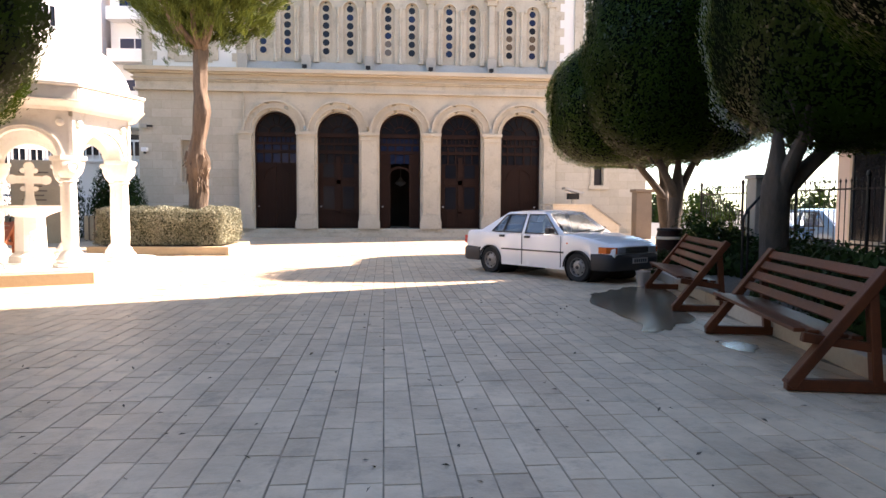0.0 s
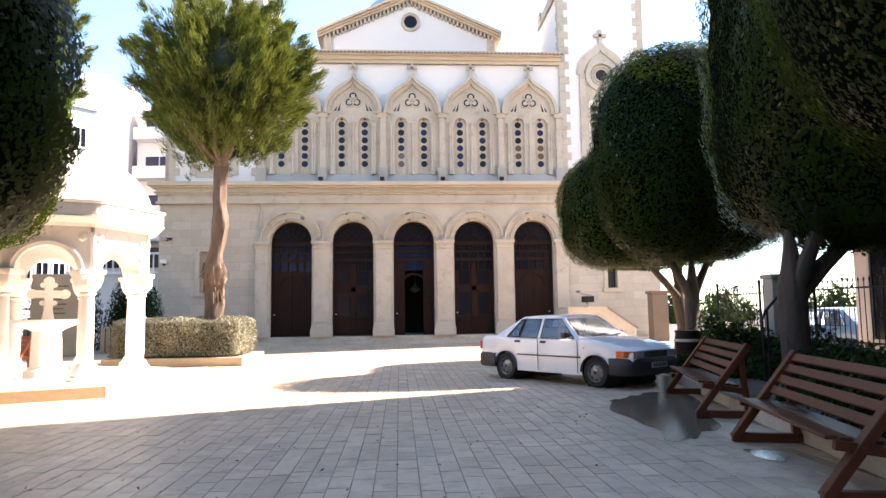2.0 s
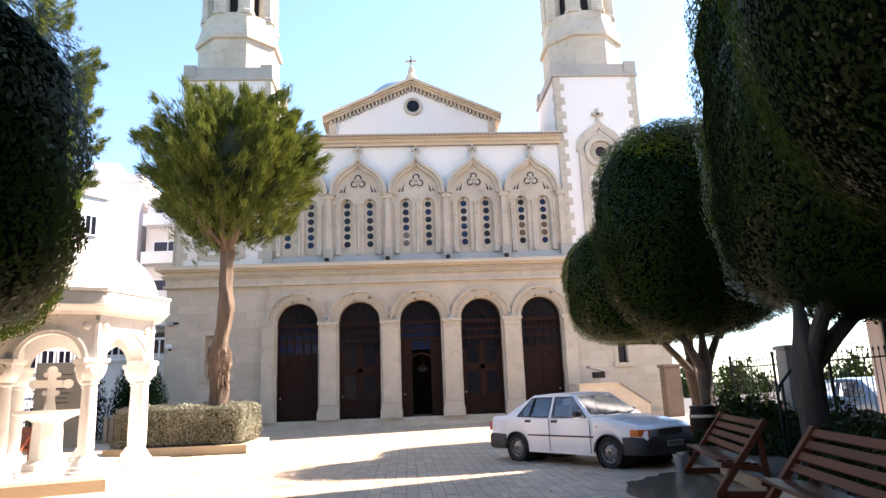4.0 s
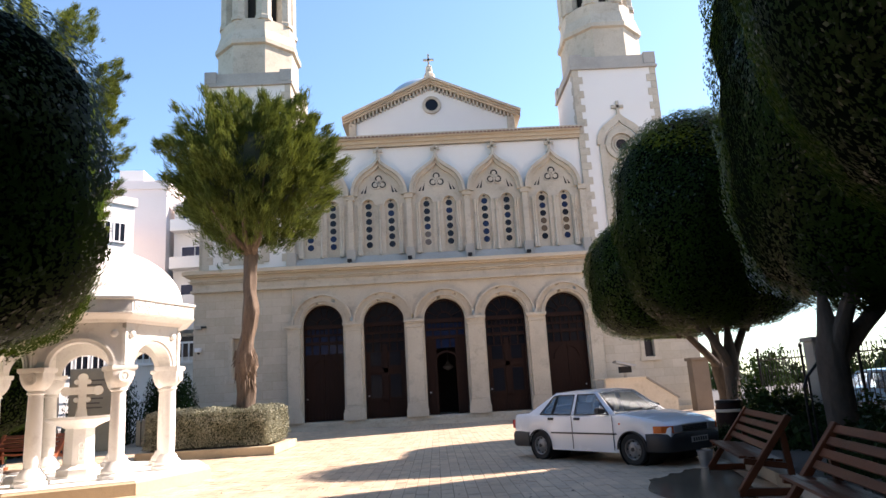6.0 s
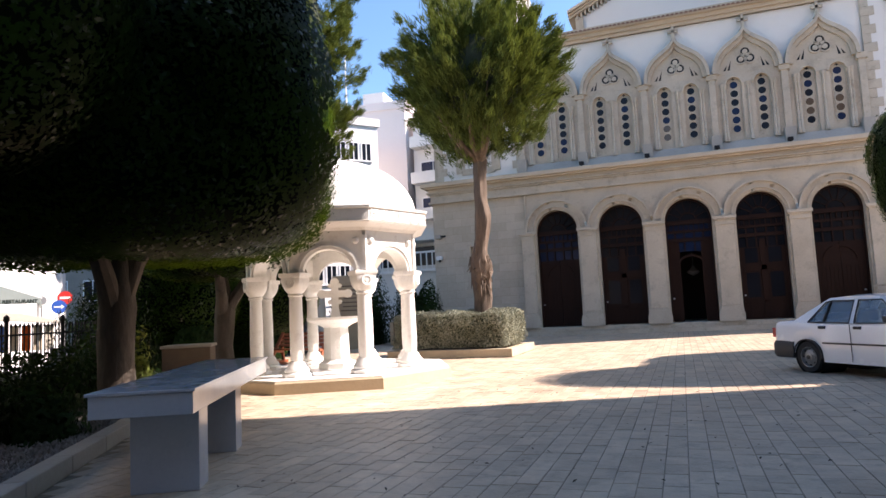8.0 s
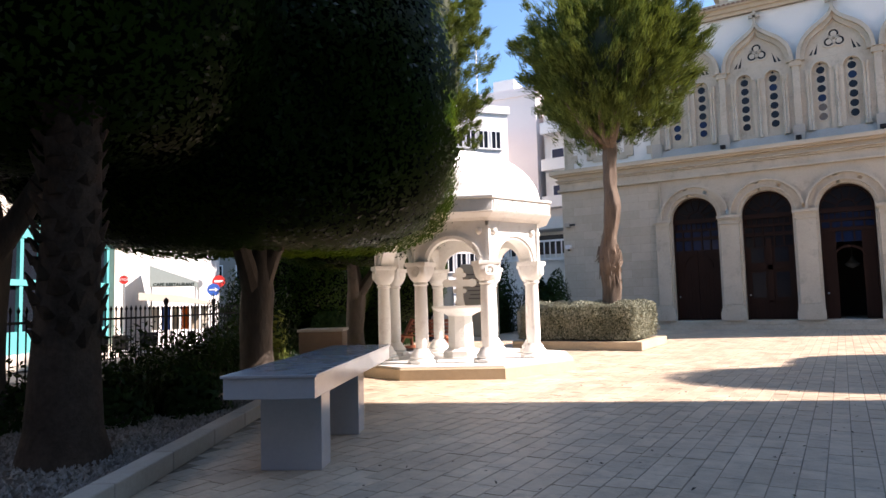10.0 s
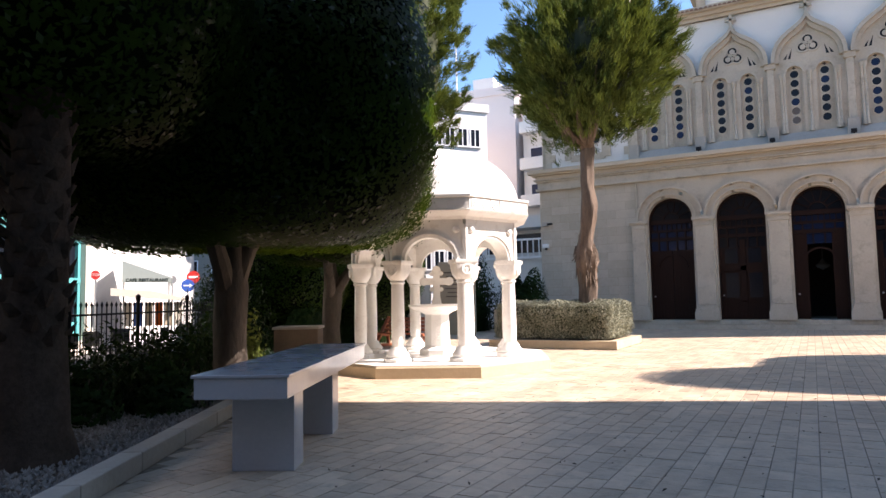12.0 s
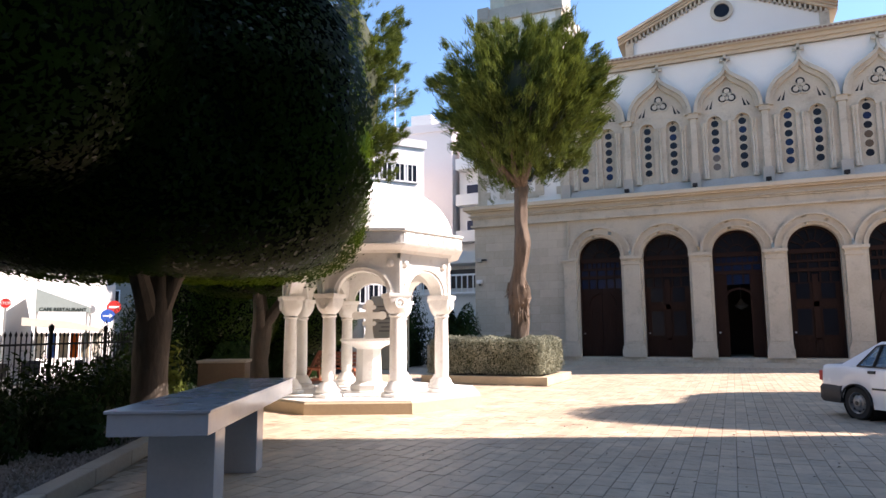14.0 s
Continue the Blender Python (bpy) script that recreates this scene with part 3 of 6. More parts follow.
prism(bm, [(0, 13.3), (5.0, 15.0), (5.0, 13.0), (0, 13.0)], -6.24, 7.68, lambda x, y, z: (y, UY + x, z))
part("roof", bm, "roof", church)
PY = 35.0
bm = B()
prism(bm, [(-3.75, 12.5), (5.1, 12.5), (5.1, 16.2), (CX, 18.25), (-3.75, 16.2)], PY, PY + 18)
part("nave_wall", bm, "render", church)
bm = B()
for s in (-1, 1):
    for d, h, y in ((0.0, 0.12, 0.3), (0.12, 0.1, 0.42), (0.22, 0.14, 0.6)):
        a, b = (CX, 18.3 + d), (CX + s * 4.95, 16.1 + d)
        pts = [a, b, (b[0], b[1] + h), (a[0], a[1] + h)]
        prism(bm, pts, PY - y, PY + 18)
part("raking_cornice", bm, "ochre", church)
bm = B()
for s in (-1, 1):
    for k in range(22):
        t = (k + 0.5) / 22
        x, z = CX + s * 4.6 * t, 18.17 - 2.05 * t
        box(bm, x - 0.05, x + 0.05, PY - 0.2, PY + 0.01, z - 0.1, z + 0.14)
    box(bm, CX + s * 4.42 - 0.2, CX + s * 4.42 + 0.2, PY - 0.14, PY + 0.02, 12.6, 16.2)
tagged(part("dentil_course", bm, "trimstone", church), kind="stuff")
bm = B()
disc(bm, CX + 0.05, PY - 0.02, 17.12, 0.36, 24)
o = part("oculus", bm, "darkglass", church)
bm = B()
ring(bm, CX + 0.05, PY, 17.12, 0.36, 0.52, 0.12, 24)
part("rim", bm, "trimstone", o)
bm = B()
lathe(bm, [(0.34, 0), (0.3, 0.25), (0.2, 0.4), (0.17, 0.75), (0.1, 0.85)], 8, (CX, PY - 0.2, 18.62))
box(bm, CX - 0.05, CX + 0.05, PY - 0.25, PY - 0.15, 19.4, 20.15), box(bm, CX - 0.3, CX + 0.3, PY - 0.25, PY - 0.15, 19.75, 19.86)
part("gable_cross", bm, "trimstone", church)
bm = B()
lathe(bm, [(3.2, -6), (3.2, 0)] + [(3.2 * math.cos(a), 2.6 * math.sin(a)) for a in [radians(10 * k) for k in range(1, 9)]] + [(0.05, 2.62)], 28, (0.4, 48, 22.2))
part("dome", bm, "lead", church, "pale blue lead dome", True)


def tower(x0, x1):
    cx, cy, y1 = (x0 + x1) / 2, UY + 2.05, UY + 4.1
    bm = B()
    box(bm, x0, x1, UY, y1, 7.3, 16.55)
    t = part("tower", bm, "render", church, "white rendered bell tower with stone quoins")
    bm = B()
    for z0, z1, e in ((16.5, 16.62, 0.12), (16.62, 16.72, 0.06), (16.72, 17.2, 0.0)):
        box(bm, x0 - e, x1 + e, UY - e, y1 + e, z0, z1)
    part("parapet", bm, "greystone", t)
    for sx in (x0, x1):
        for sy in (UY, y1):
            bm = B()
            box(bm, sx - 0.08 if sx == x0 else sx - 0.5, sx + 0.5 if sx == x0 else sx + 0.08, sy - 0.08 if sy == UY else sy - 0.5, sy + 0.5 if sy == UY else sy + 0.08, 16.7, 17.3)
            part("corner_post", bm, "greystone", t)
    q = math.pi / 8
    bm = B()
    lathe(bm, [(2.05, 0), (2.05, 1.62), (2.2, 1.68), (2.2, 1.92), (2.14, 1.97), (2.0, 2.5), (2.0, 2.58), (1.94, 2.62), (1.94, 3.15)], 8, (cx, cy, 17.2), q)
    part("octagon_base", bm, "trimstone", t)
    for k in range(8):
        a = q + k * math.pi / 4
        bm = B()
        lathe(bm, [(0.46, 0), (0.46, 0.2), (0.40, 0.26), (0.40, 3.5), (0.5, 3.9)], 8, (cx + 1.56 * math.cos(a), cy + 1.56 * math.sin(a), 20.3), a + q)
        part("belfry_pier", bm, "trimstone", t)
    # solid block added between the piers, coloured as the belfry's inner shade
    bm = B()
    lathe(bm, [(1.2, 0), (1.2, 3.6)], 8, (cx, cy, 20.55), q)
    part("belfry_shade_core", bm, "void", t)
    bm = B()
    lathe(bm, [(2.15, 0), (2.15, 0.5), (2.3, 0.6), (2.3, 0.8), (1.9, 0.9)] + [(1.9 * math.cos(radians(a)), 0.9 + 2.0 * math.sin(radians(a))) for a in (15, 30, 45, 60, 75, 88)], 16, (cx, cy, 24.2), q)
    part("belfry_dome", bm, "lead", t)
    # blind ogee window with a round light over a pair of narrow ones
    wx = cx - 0.05
    bm = B()
    ribbon(bm, ogee(wx, 12.55, 1.18), ogee(wx, 12.55, 0.86), UY - 0.12, UY + 0.02)
    for s in (-1, 1):
        box(bm, wx + s * 0.92 - 0.14, wx + s * 0.92 + 0.14, UY - 0.12, UY + 0.02, 7.7, 12.56)
    w = part("window", bm, "trimstone", t)
    bm = B()
    prism(bm, ogee(wx, 12.55, 0.8)[::-1], UY - 0.03, UY + 0.02)
    arch_run(bm, wx - 0.8, wx + 0.8, 7.6, 12.56, UY - 0.05, UY + 0.02, [(wx - 0.4, 0.25, 11.1, 7.9), (wx + 0.4, 0.25, 11.1, 7.9)], 10)
    part("tympanum", bm, "trimstone", w)
    bm = B()
    ring(bm, wx, UY - 0.02, 12.5, 0.56, 0.78, 0.16, 26)
    ring(bm, wx, UY - 0.02, 12.5, 0.4, 0.48, 0.08, 26)
    ring(bm, wx, UY - 0.02, 12.5, 0.28, 0.34, 0.1, 26)
    part("round_frame", bm, "trimstone", w)
    bm = B()
    disc(bm, wx, UY - 0.05, 12.5, 0.28, 22)
    part("pane", bm, "darkglass", w)
    bm = B()
    cross(bm, wx, UY - 0.06, 13.95, 0.8, 0.07)
    part("finial_cross", bm, "trimstone", w)
    for s in (-0.4, 0.4):
        lights(wx + s, [8.5 + 0.4 * k for k in range(7)], w, UY - 0.002)
    return t


towers = [tower(-10.32, -6.24), tower(7.68, 11.76)]
quoins = {}
for t, x0, x1 in ((towers[0], -10.32, -6.24), (towers[1], 7.68, 11.76)):
    for side in (0, 1):
        for k in range(25):
            w = 0.48 if k % 2 else 0.29
            if w not in quoins:
                bm = B()
                box(bm, 0, w, -0.035, 0.48 if w < 0.4 else 0.29, 0.006, 0.362)
                quoins[w] = mesh_of("quoin", bm, "trimstone")
            ob = new("quoin", quoins[w])
            ob.parent = t
            ob.matrix_basis = Matrix.Translation((x0 - 0.03 if side == 0 else x1 + 0.03, UY, 7.3 + k * 0.368)) @ Matrix.Diagonal((1 if side == 0 else -1, 1, 1, 1))


# ---- the fountain canopy ----
FX, FYC, PHI = -6.80, 13.28, radians(25)
fountain = thing("fountain_canopy", "white marble eight-sided domed fountain canopy with columns on a step", "fountain", pose(FX, FYC, 0))


def oct_ring(r, k):
    a = PHI - math.pi / 2 + math.pi / 8 + k * math.pi / 4
    return (r * math.cos(a), r * math.sin(a))


TURN8 = PHI - math.pi / 2 + math.pi / 8
bm = B()
lathe(bm, [(2.50, 0.0), (2.50, 0.19), (2.47, 0.22)], 8, (0, 0, 0), TURN8)
part("plinth", bm, "kerb", fountain, "sandstone plinth step")
bm = B()
lathe(bm, [(2.46, 0.0), (2.46, 0.035)], 8, (0, 0, 0.205), TURN8)
part("plinth_top", bm, "marble", fountain)
RC = 1.67
for k in range(8):
    x, y = oct_ring(RC, k)
    face = TURN8 + k * math.pi / 4
    bm = B()
    lathe(bm, [(0.122, 0), (0.132, 0.2), (0.128, 0.7), (0.118, 1.22)], 20, (x, y, 0.52))
    c = part("column", bm, "marble", fountain, smooth=True)
    bm = B()
    lathe(bm, [(0.29, 0), (0.29, 0.07), (0.25, 0.10)], 8, (x, y, 0.235), face + math.pi / 8)
    lathe(bm, [(0.235, 0), (0.245, 0.03), (0.235, 0.06), (0.195, 0.10), (0.16, 0.17), (0.145, 0.19)], 20, (x, y, 0.335))
    part("base", bm, "marble", c, smooth=True)
    # cushion capital: a round neck swelling into a square block
    bm = B()
    lathe(bm, [(0.125, 0), (0.145, 0.015), (0.145, 0.04), (0.125, 0.055)], 20, (x, y, 1.735))
    rows = []
    for z, f, sq in ((1.79, 0.125, 2.0), (1.83, 0.16, 2.2), (1.88, 0.19, 2.8), (1.94, 0.205, 4.0), (2.02, 0.208, 8.0), (2.10, 0.208, 12.0)):
        row = []
        for n in range(24):
            q = 2 * math.pi * n / 24
            u, v = math.cos(q), math.sin(q)
            r = f * (abs(u) ** sq + abs(v) ** sq) ** (-1 / sq)
            row.append(bm.verts.new((x + r * (u * math.cos(face) - v * math.sin(face)), y + r * (u * math.sin(face) + v * math.cos(face)), z)))
        rows.append(row)
    for p, q in zip(rows, rows[1:]):
        for n in range(24):
            j = (n + 1) % 24
            bm.faces.new((p[n], p[j], q[j], q[n]))
    lathe(bm, [(0.30, 0), (0.32, 0.025), (0.32, 0.085)], 4, (x, y, 2.10), face + math.pi / 4)
    cap_ = part("capital", bm, "marble", c, "carved white marble capital", True)
    bm = B()
    ring(bm, 0, 0, 0, 0.07, 0.105, 0.02, 18)
    disc(bm, 0, 0, 0, 0.035, 12, 0.02)
    o = part("roundel", bm, "marble", cap_)
    o.matrix_basis = pose(x + 0.206 * math.cos(face), y + 0.206 * math.sin(face), 2.0, 0, 0, math.degrees(face) + 90)
S8 = 2 * RC * math.sin(math.pi / 8)
AP = RC * math.cos(math.pi / 8)
TOP8 = 2.98
for k in range(8):
    a = PHI - math.pi / 2 + k * math.pi / 4 + math.pi / 4
    m = Matrix.Rotation(a + math.pi / 2, 4, "Z")
    put = lambda x, y, z, m=m: tuple(m @ Vector((x, y - AP, z)))
    bm = B()
    half = S8 / 2 + 0.02
    pts = arc(0, 2.18, 0.47, math.pi, 0, 20, 0.92)
    for (xa, za), (xb, zb) in zip(pts, pts[1:]):
        prism(bm, [(xa, za), (xb, zb), (xb, TOP8), (xa, TOP8)], -0.14, 0.14, put)
    for s_ in (-1, 1):
        e = [(s_ * 0.47, 2.18), (s_ * half, 2.18), (s_ * half, TOP8), (s_ * 0.47, TOP8)]
        prism(bm, e if s_ > 0 else e[::-1], -0.14, 0.14, put)
    w = part("arch_panel", bm, "marble", fountain)
    for r0, r1, y in ((0.475, 0.53, 0.02), (0.53, 0.55, 0.045), (0.55, 0.595, 0.03)):
        bm = B()
        o, i = arc(0, 2.18, r1, math.pi, 0, 22, 0.92), arc(0, 2.18, r0, math.pi, 0, 22, 0.92)
        for n in range(22):
            prism(bm, [i[n], o[n], o[n + 1], i[n + 1]][::-1], -0.14 - y, -0.136, put)
        part("arch_moulding", bm, "marble", w)
    for s_ in (-1, 1):
        bm = B()
        box(bm, s_ * (half + 0.02) - 0.025, s_ * (half + 0.02) + 0.025, -AP - 0.175, -AP - 0.12, 2.2, 2.86)
        bm.transform(m)
        part("corner_strip", bm, "marble", w)
        bm = B()
        lathe(bm, [(0.06, 0), (0.07, 0.025), (0.05, 0.05), (0.03, 0.06)], 14)
        bm.transform(m @ pose(s_ * (half - 0.13), -AP - 0.138, 2.76, 90))
        part("boss", bm, "marble", w, smooth=True)
bm = B()
lathe(bm, [(1.55, TOP8 - 0.02), (1.86, TOP8 - 0.02), (1.90, TOP8 + 0.03), (2.12, TOP8 + 0.10), (2.14, TOP8 + 0.13), (2.10, TOP8 + 0.14), (2.10, TOP8 + 0.36), (2.15, TOP8 + 0.38), (2.15, TOP8 + 0.42), (1.6, TOP8 + 0.46)], 8, (0, 0, 0), TURN8)
part("cornice", bm, "marble", fountain, "eight-sided marble cornice with carved frieze")
bm = B()
lathe(bm, [(1.84, TOP8 + 0.40), (1.84, TOP8 + 0.46)] + [(1.80 * math.cos(radians(a)), TOP8 + 0.46 + 1.22 * math.sin(radians(a))) for a in range(3, 88, 5)] + [(0.03, TOP8 + 1.68)], 56, cap=False)
part("dome", bm, "render", fountain, "white plastered dome", True)
bm = B()
box(bm, -0.115, 0.115, -0.014, 0.02, 0, 0.19)
for n in range(4):
    q = math.pi / 4 + n * math.pi / 2
    disc(bm, 0.055 * math.cos(q), -0.012, 0.095 + 0.055 * math.sin(q), 0.022, 8, 0.016)
ring(bm, 0, -0.012, 0.095, 0.07, 0.09, 0.014, 16)
cross(bm, 0, -0.018, 0.04, 0.11, 0.01)
panel = mesh_of("frieze_panel", bm, "marble")
for k in range(8):
    a = math.degrees(PHI) + 45 * k
    ap = 2.10 * math.cos(math.pi / 8)
    for n in range(6):
        ob = new("frieze_panel", panel)
        ob.parent = fountain
        ob.matrix_basis = pose(0, 0, 0, 0, 0, a) @ pose((n - 2.5) * 0.258, -ap, TOP8 + 0.155)
# basin and cross
bm = B()
lathe(bm, [(0.40, 0), (0.40, 0.12), (0.33, 0.16), (0.29, 0.2), (0.27, 0.85), (0.3, 0.9)], 8, (0, 0, 0.24), TURN8)
part("pedestal", bm, "marble", fountain)
bm = B()
lathe(bm, [(0.26, 0), (0.34, 0.05), (0.52, 0.12), (0.61, 0.17), (0.62, 0.22), (0.57, 0.22), (0.42, 0.14), (0.1, 0.1)], 28, (0, 0, 1.1))
part("basin", bm, "marble", fountain, smooth=True)
bm = B()
mz = Matrix.Rotation(PHI + radians(8), 4, "Z")
box(bm, -0.085, 0.085, -0.07, 0.07, 1.3, 2.2), box(bm, -0.30, 0.30, -0.067, 0.067, 1.84, 2.01)
for x, z in ((-0.33, 1.925), (0.33, 1.925), (0, 2.22)):
    prism(bm, arc(x, z, 0.108, 0, 2 * math.pi * 11 / 12, 11), -0.082, 0.082)
for q in ((-0.12, 1.72), (0.12, 1.72), (-0.12, 2.13), (0.12, 2.13)):
    prism(bm, arc(q[0], q[1], 0.06, 0, 2 * math.pi * 7 / 8, 7), -0.05, 0.05)
prism(bm, [(-0.19, 1.2), (0.19, 1.2), (0.12, 1.36), (0.085, 1.55), (-0.085, 1.55), (-0.12, 1.36)], -0.1, 0.1)
bm.transform(mz @ Matrix.Translation((0, 0, 1.2)) @ Matrix.Scale(0.84, 4) @ Matrix.Translation((0, 0, -1.2)))
part("cross", bm, "marble", fountain, "carved white marble cross")
bm = B()
for k in range(3):
    ring(bm, 0, -0.28, 0.55 + 0.12 * k, 0.03, 0.055, 0.02, 10)
bm.transform(mz)
part("relief", bm, "marble", fountain)


# ---- foliage ----
def crown_points(n, c, r, seed, boxy=2.6, lump=0.10, low=0.0, shell=0.25):
    """Places and outward directions over a clipped, slightly lumpy crown."""
    rng = np.random.default_rng(seed)
    d = rng.normal(0, 1, (n, 3))
    d /= np.linalg.norm(d, axis=1)[:, None]
    k = (np.abs(d) ** boxy).sum(1) ** (-1 / boxy)
    ph = rng.uniform(0, 6.28, (5, 3))
    wob = sum(np.sin(d @ (rng.normal(0, 1, 3) * (2.5 + 2 * i)) + ph[i, 0]) for i in range(5)) / 5
    k = k * (1 + lump * wob) * (1 - shell * rng.random(n) ** 3 + 0.013 * rng.normal(0, 1, n))
    p = d * k[:, None] * np.array(r)
    nor = d / np.array(r)
    nor /= np.linalg.norm(nor, axis=1)[:, None]
    return p + np.array(c), nor


def blob(bm, c, r, boxy, scale, n=20, seed=0):
    """A lumpy closed core inside a crown."""
    rg = random.Random(seed)
    rows = []
    for i in range(1, n // 2):
        th = math.pi * i / (n // 2)
        row = []
        for j in range(n):
            ph = 2 * math.pi * j / n
            d = (math.sin(th) * math.cos(ph), math.sin(th) * math.sin(ph), math.cos(th))
            k = sum(abs(v) ** boxy for v in d) ** (-1 / boxy) * scale * rg.uniform(0.965, 1.015)
            row.append(bm.verts.new([c[a] + d[a] * k * r[a] for a in range(3)]))
        rows.append(row)
    for a, b in zip(rows, rows[1:]):
        for j in range(n):
            bm.faces.new((a[j], b[j], b[(j + 1) % n], a[(j + 1) % n]))
    bm.faces.new(rows[0]), bm.faces.new(rows[-1][::-1])


def ficus(x, y, top, bottom, r, seed, trunk=0.26, n=17000, shift=(0, 0), leaf=0.045, stems=2, lean=0.4, boxy=2.9, label="", bark="bark", turn=0.0):
    """A clipped evergreen tree: forked grey trunk and a dense crown with a flat underside."""
    t = thing("tree", label or "clipped ficus tree with dense dark green crown and forked grey trunk", "tree", pose(x, y, 0, 0, 0, turn), "clipped trees in the beds")
    rg = random.Random(seed)
    fork = bottom * 0.7
    bm = B()
    pts = [(0, 0, 0.0), (0.02, 0, 0.15), (0.04 * rg.uniform(-1, 1), 0.03, fork * 0.5), (0.08 * rg.uniform(-1, 1), 0.04, fork), (0.1 * rg.uniform(-1, 1), 0, fork + 0.9)]
    tube(bm, [pts[0]] + [Vector(p).lerp(Vector(q), f) for p, q in zip(pts, pts[1:]) for f in (0.33, 0.67, 1.0)], [float(np.interp(k / 3, range(5), [trunk * 1.5, trunk * 1.15, trunk, trunk * 1.08, trunk * 0.25])) for k in range(13)], 20)
    for s in range(stems):
        a = 2 * math.pi * (s + rg.uniform(-0.15, 0.15)) / stems + rg.uniform(0, 1)
        e = (shift[0] * 0.6 + r[0] * lean * math.cos(a), shift[1] * 0.6 + r[1] * lean * math.sin(a))
        tube(bm, [(0, 0, fork - 0.15), (e[0] * 0.35, e[1] * 0.35, fork + 0.35), (e[0] * 0.75, e[1] * 0.75, bottom + 0.15), (e[0], e[1], bottom + 1.2)],
             [trunk * 0.75, trunk * 0.62, trunk * 0.5, trunk * 0.3], 10)
        for q in range(3):
            b = a + rg.uniform(-0.9, 0.9)
            f = rg.uniform(0.5, 0.9)
            tube(bm, [(e[0] * f, e[1] * f, bottom - 0.05), (e[0] * f + 0.4 * math.cos(b), e[1] * f + 0.4 * math.sin(b), bottom + 0.7)], [trunk * 0.28, trunk * 0.14], 7)
    for v in bm.verts:
        v.co += Vector((v.co.x, v.co.y, 0)).normalized() * 0.16 * trunk * noise.noise(Vector((v.co.x * 9, v.co.y * 9, v.co.z * 1.4 + seed)))
    part("trunk", bm, bark, t, smooth=True)
    c = (shift[0], shift[1], (top + bottom) / 2)
    rr = (r[0], r[1], (top - bottom) / 2)
    # solid core whose near-black colour paints the shade between the leaves
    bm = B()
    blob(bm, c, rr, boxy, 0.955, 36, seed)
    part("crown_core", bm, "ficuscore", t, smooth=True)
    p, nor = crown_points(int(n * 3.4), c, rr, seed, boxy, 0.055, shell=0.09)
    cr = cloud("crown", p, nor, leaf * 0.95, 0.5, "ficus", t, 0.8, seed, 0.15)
    cr["kind"] = "stuff"
    return t


def feathery(x, y, height, bottom, r, seed, n=2600, trunk=0.27, label=""):
    """An upright tree with brush-like tufts that point up and out, on a bare shredding trunk."""
    t = thing("tree", label, "tree", pose(x, y, 0))
    rg = random.Random(seed)
    bm = B()
    pts, rad = [], []
    for i in range(12):
        z = bottom * 1.12 * i / 11
        pts.append((0.09 * math.sin(z * 1.0 + seed) + 0.05 * math.sin(z * 2.9 + seed) - 0.06, 0.08 * math.sin(z * 1.3), z))
        rad.append(trunk * (1.25 - 0.5 * i / 11) * rg.uniform(0.9, 1.12))
    fine = []
    for i in range(45):
        f = i / 4
        k0 = min(int(f), 10)
        fine.append((tuple(pts[k0][c_] + (pts[k0 + 1][c_] - pts[k0][c_]) * (f - k0) for c_ in range(3)), rad[k0] + (rad[k0 + 1] - rad[k0]) * (f - k0)))
    tube(bm, [p_ for p_, _ in fine], [r_ for _, r_ in fine], 22)
    for v in bm.verts:
        ax = min(fine, key=lambda q: abs(q[0][2] - v.co.z))[0]
        d = Vector((v.co.x - ax[0], v.co.y - ax[1], 0))
        if d.length > 1e-4:
            ang = math.atan2(d.y, d.x)
            k1 = 0.022 * math.sin(5 * ang + 1.7 * v.co.z) + 0.05 * noise.noise(Vector((d.x * 9, d.y * 9, v.co.z * 1.6 + seed))) + 0.20 * max(0, 1 - abs(v.co.z - 2.5) / 0.6) * (0.55 + 0.45 * math.cos(ang)) * (0.7 + noise.noise(Vector((d.x * 14, d.y * 14, v.co.z * 5))))
            v.co += d.normalized() * k1
    for k in range(8):
        a = rg.uniform(0, 6.28)
        top = (pts[-1][0] + r * 0.55 * math.cos(a), r * 0.55 * math.sin(a), bottom + (height - bottom) * rg.uniform(0.25, 0.6))
        tube(bm, [pts[-2], ((pts[-1][0] + top[0]) / 2 * 0.8, top[1] * 0.4, bottom + 0.5), top], [trunk * 0.5, trunk * 0.35, trunk * 0.12], 8)
    part("trunk", bm, "pinebark", t, smooth=True)
    bm = B()
    for k in range(90):
        a, z = rg.choice((rg.uniform(0, 6.28), rg.uniform(-1.2, 1.2))), rg.uniform(1.9, 3.0)
        c = (pts[5][0] + 0.25 * math.cos(a), 0.25 * math.sin(a), z)
        o = rg.uniform(0.0, 0.14)
        tube(bm, [c, (c[0] + o * math.cos(a), c[1] + o * math.sin(a), c[2] - rg.uniform(0.08, 0.35))], [0.03, 0.008], 5)
    tagged(part("loose_bark", bm, "pinebark", t), kind="stuff")
    c, rr = (0, 0, (height + bottom) / 2), (r, r, (height - bottom) / 2)
    # solid filler, its dark colour painting the shade behind the needles
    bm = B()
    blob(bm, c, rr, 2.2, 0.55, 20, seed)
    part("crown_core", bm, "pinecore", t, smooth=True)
    rng = np.random.default_rng(seed)
    # brush-like sprays: each a plume of needles round its own upturned twig
    heads, out = crown_points(210, c, (rr[0] * 0.80, rr[1] * 0.80, rr[2] * 0.78), seed, 2.3, 0.16, shell=0.55)
    reach = rng.uniform(0.35, 0.95, len(heads))
    wild = rng.random(len(heads)) < 0.16
    reach[wild] += rng.uniform(0.3, 0.6, wild.sum())
